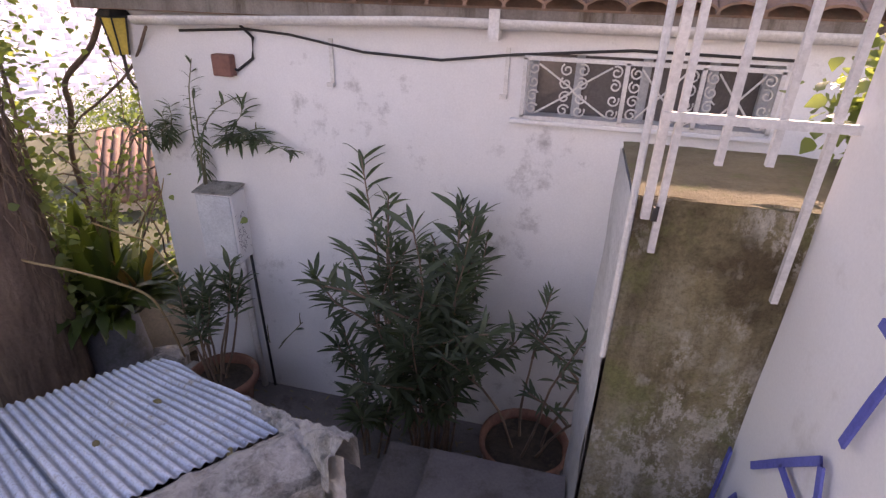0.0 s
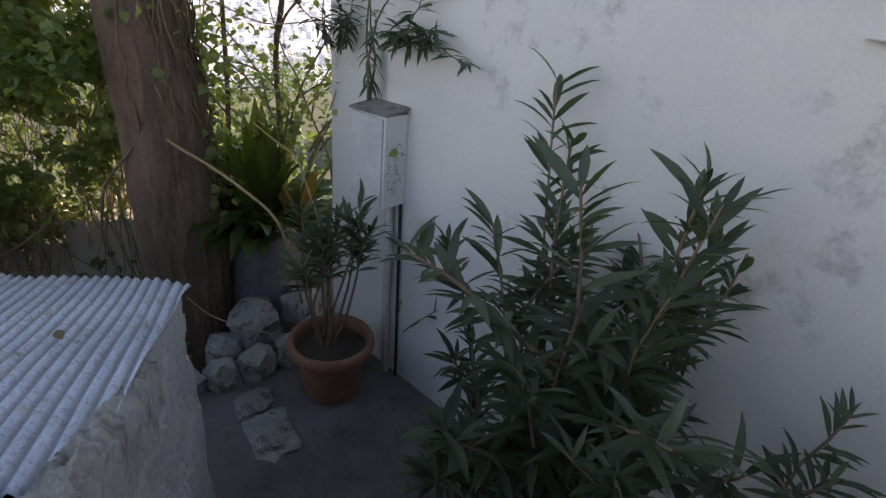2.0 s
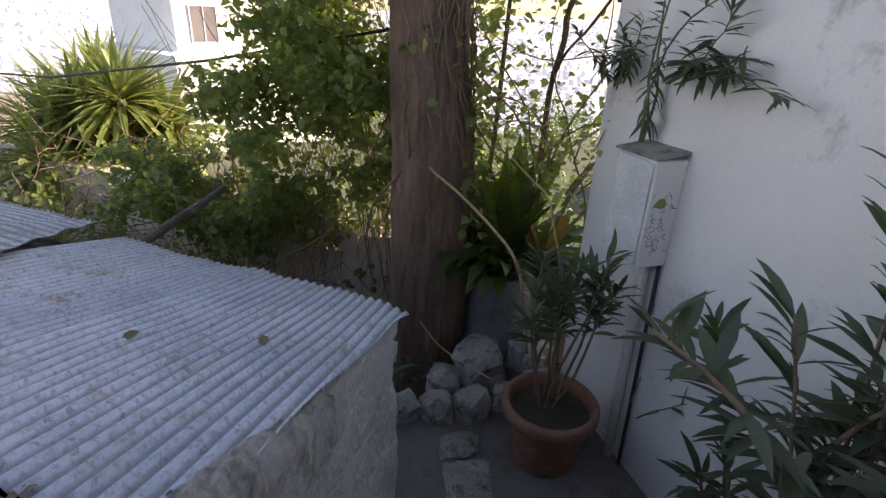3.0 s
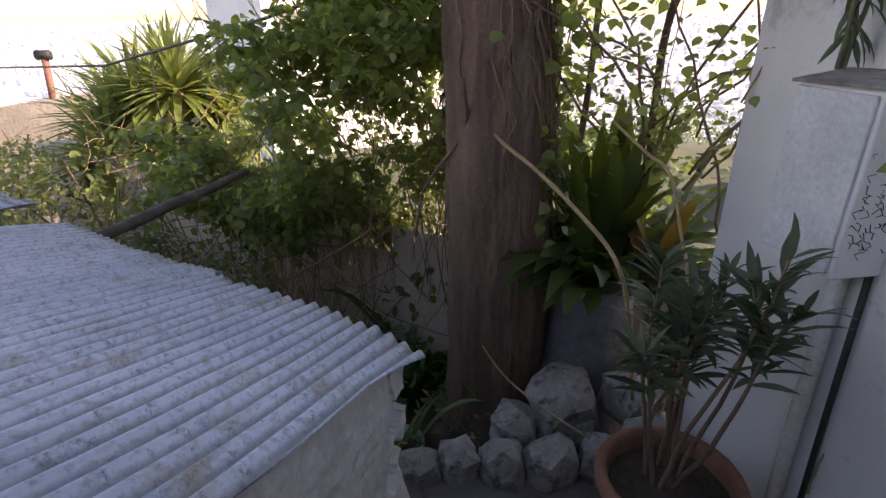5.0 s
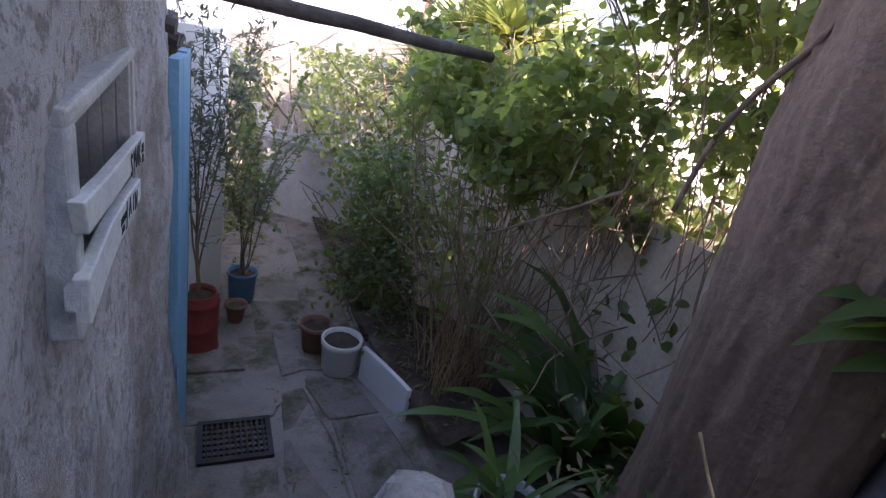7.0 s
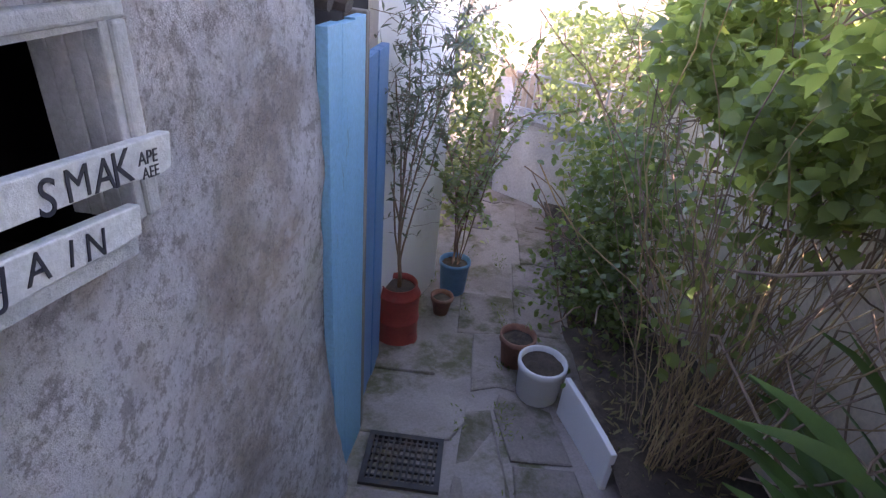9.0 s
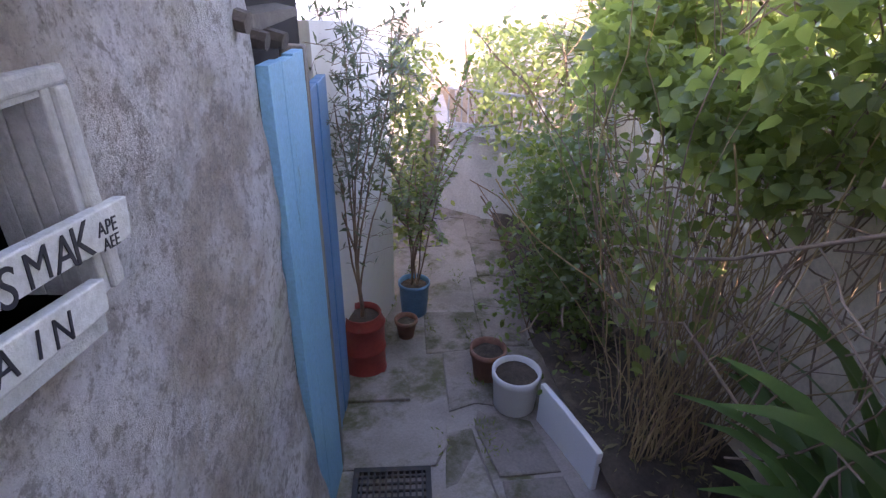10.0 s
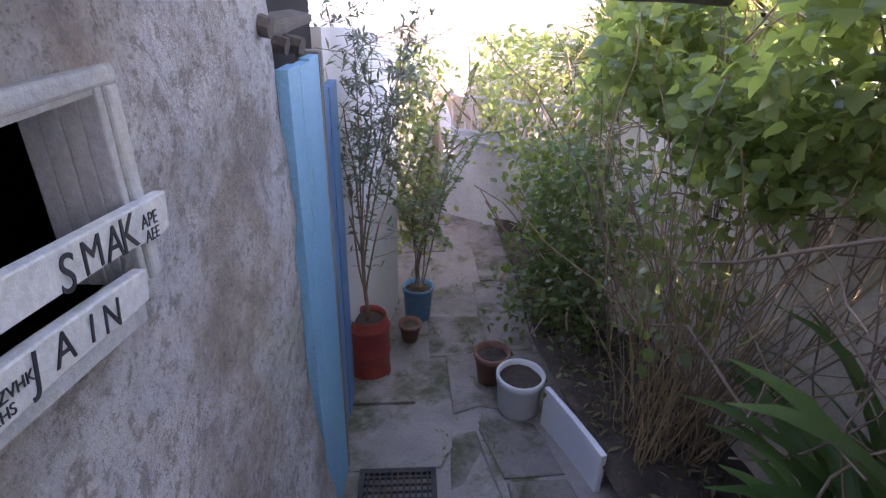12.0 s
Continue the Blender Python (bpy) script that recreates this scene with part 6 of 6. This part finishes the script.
def slab(poly, lift, seed, material):
    """One uneven cement slab, its outline given along the lane."""
    bb = Build()
    n = len(poly)
    cs_, cr_ = sum(p[0] for p in poly) / n, sum(p[1] for p in poly) / n
    rings = []
    for f, dz in ((1.0, -0.03), (1.0, -0.005), (0.965, 0.0)):
        rings.append([lane(cs_ + (s - cs_) * f, cr_ + (r - cr_) * f, floor_z(cs_ + (s - cs_) * f) + lift + dz + 0.006 * noise.noise((s * 3, r * 3, seed))) for s, r in poly])
    for ring in rings:
        bb.v.extend([tuple(p) for p in ring])
    for k in range(2):
        for i in range(n):
            q = (i + 1) % n
            bb.f.append((k * n + i, k * n + q, (k + 1) * n + q, (k + 1) * n + i))
    bb.f.append(tuple(2 * n + i for i in range(n)))
    return part("slab", bb, material, LANE)


slab([(2.62, 0.05), (2.64, 0.62), (2.80, 0.70), (3.02, 0.71), (3.16, 0.64), (3.21, 0.50), (3.18, 0.02)], 0.004, 1, M_PAVE2)
slab([(3.24, 0.00), (3.25, 0.48), (3.40, 0.47), (3.55, 0.42), (3.62, 0.02)], 0.012, 2, M_PAVE2)
slab([(1.4, 0.62), (1.4, 0.98), (2.3, 0.96), (2.95, 0.86), (2.9, 0.70), (2.2, 0.64)], 0.002, 3, M_PAVE)
slab([(1.5, 1.00), (1.5, 1.50), (2.3, 1.36), (2.52, 1.32), (2.50, 0.98)], 0.004, 4, M_PAVE)
slab([(2.54, 0.97), (2.56, 1.32), (3.0, 1.24), (3.12, 0.92), (2.96, 0.88)], 0.0, 5, M_PAVE)
slab([(1.5, 0.03), (1.5, 0.58), (2.24, 0.60), (2.24, 0.03)], 0.003, 6, M_PAVE)
rng = random.Random(83)
cols = [0.35, 0.72, 1.10, 1.52]
for i in range(8):
    s0 = 3.24 + 0.66 * i
    for k in range(3):
        if (k == 0 and i < 3) or rng.random() < 0.35:
            continue
        j0, j1 = 0.3 * noise.noise((i * 0.7, k * 0.7, 1.3)), 0.3 * noise.noise((i * 0.7 + 0.7, k * 0.7, 1.3))
        e0, e1 = 0.25 * noise.noise((i * 0.7, k * 0.7, 5.4)), 0.25 * noise.noise((i * 0.7, k * 0.7 + 0.7, 5.4))
        g = 0.006
        slab([(s0 + j0 + g, cols[k] + e0 + g), (s0 + j0 * 0.4 + g, (cols[k] + cols[k + 1]) / 2), (s0 + 0.3 * noise.noise((i * 0.7, k * 0.7 + 0.7, 1.3)) + g, cols[k + 1] + e1 - g),
              (s0 + 0.33, cols[k + 1] + e1 - g + 0.02), (s0 + 0.66 + j1 - g, cols[k + 1] + e1 - g), (s0 + 0.66 + j1 * 0.4 - g, (cols[k] + cols[k + 1]) / 2),
              (s0 + 0.66 + j1 - g, cols[k] + e0 + g), (s0 + 0.33, cols[k] + e0 + g)], 0.003 * rng.uniform(-1, 1.5), 10 + i * 3 + k, M_PAVE)

# moss and weeds along the foot of the walls
MOSS_L = leaf_mat("low_weed", (0.05, 0.075, 0.02), (0.12, 0.15, 0.04), (0.3, 0.36, 0.06), trans=0.3)
WEED = thing("weeds", "low green weeds and moss along the wall foot", "weeds", kind="stuff")
pts = []
for _ in range(1500):
    s = rng.uniform(1.6, 6.0)
    side = rng.random()
    r = (abs(rng.gauss(0, 0.03)) if side < 0.4 else 0.66 + rng.gauss(0, 0.03) if side < 0.55 else 0.95 + rng.gauss(0, 0.04))
    if s > 3.4 and side < 0.4:
        r += 0.24 * (s - 3.4)
    if noise.noise((s * 3, r, 1)) > 0:
        pts.append(lane(s, r, floor_z(s) + 0.01))
pts += [lane(rng.uniform(2.3, 3.6), rng.uniform(1.45, 2.0), -0.99) for _ in range(120)]
scatter("blades", MOSS_L, "olive", pts, 0.035, rng, WEED, up=-1.2)

# fallen leaves and twigs
LIT = thing("leaf_litter", "dry brown leaves and twigs on soil and roof", "leaf litter", kind="stuff")
pts = [lane(rng.uniform(2.1, 3.55), rng.uniform(1.46, 2.1), -1.0 + rng.uniform(0, 0.05)) for _ in range(420)]
pts += [Vector((rng.uniform(-4.2, -3.1), rng.uniform(4.0, 5.3), -0.05 + rng.uniform(-0.1, 0.03))) for _ in range(260)]
pts += [Vector((rng.uniform(-2.9, -0.3), rng.uniform(4.5, 5.4), 0.012)) for _ in range(200)]
scatter("dry_leaves", L_OLEDRY, "olive", pts, 0.07, rng, LIT, up=0)
for s, n in ((-0.02, 1.21), (0.10, 0.62), (0.35, 0.8)):
    o = scatter("roof_leaf", L_OLEDRY, "round", [lane(s, -n, 1.45 + 0.306 * n + 0.03)], 0.045, rng, None, up=0)
    tagged(o, "small dark dead leaf lying on the metal roof", "leaf", "leaves on the roof")

# clay tiles along the eave
for i in range(38):
    b = Build()
    x0 = -3.35 + 0.21 * i
    rr = []
    for k in range(2):
        for j in range(7):
            w = math.pi * j / 6
            rad = 0.105 - 0.012 * k
            rr.append((x0 + rad * math.cos(w), HY - 0.24 + 0.42 * k, 3.17 + 0.27 * k * 0.72 + 0.055 * math.sin(w)))
    b.add(rr, [(j, j + 1, j + 8, j + 7) for j in range(6)])
    o = part("tile", b, M_TILE, ROOF)
    o.modifiers.new("thick", "SOLIDIFY").thickness = 0.014
# dark rafter ends over the blue door
for s0, zz in ((2.10, 1.14), (2.27, 1.075), (2.50, 1.05)):
    b = Build()
    b.tube([lane(s0, 0.07, zz), lane(s0 + 0.03, -0.1, zz + 0.03), lane(s0, -0.6, zz + 0.16)], [0.03, 0.04, 0.04], 7)
    rough_up(b, 0.012, 12, s0)
    tagged(part("rafter_end", b, M_POLE), "rough dark rafter end above the blue door", "rafter", "rafter ends")
# ivy at the head of the mossy wall
IVY = thing("ivy_bush", "small sunlit ivy bush beside the gate", "bush")
pts = [Vector((rng.gauss(1.0, 0.08), rng.gauss(4.45, 0.10), rng.gauss(2.95, 0.12))) for _ in range(300)]
scatter("foliage", L_VINE, "heart", pts, 0.06, rng, IVY)["kind"] = "stuff"
b = Build()
b.tube([(0.98, 4.45, 2.66), (0.97, 4.46, 3.0)], 0.02, 6)
part("stem", b, M_TWIG, IVY)
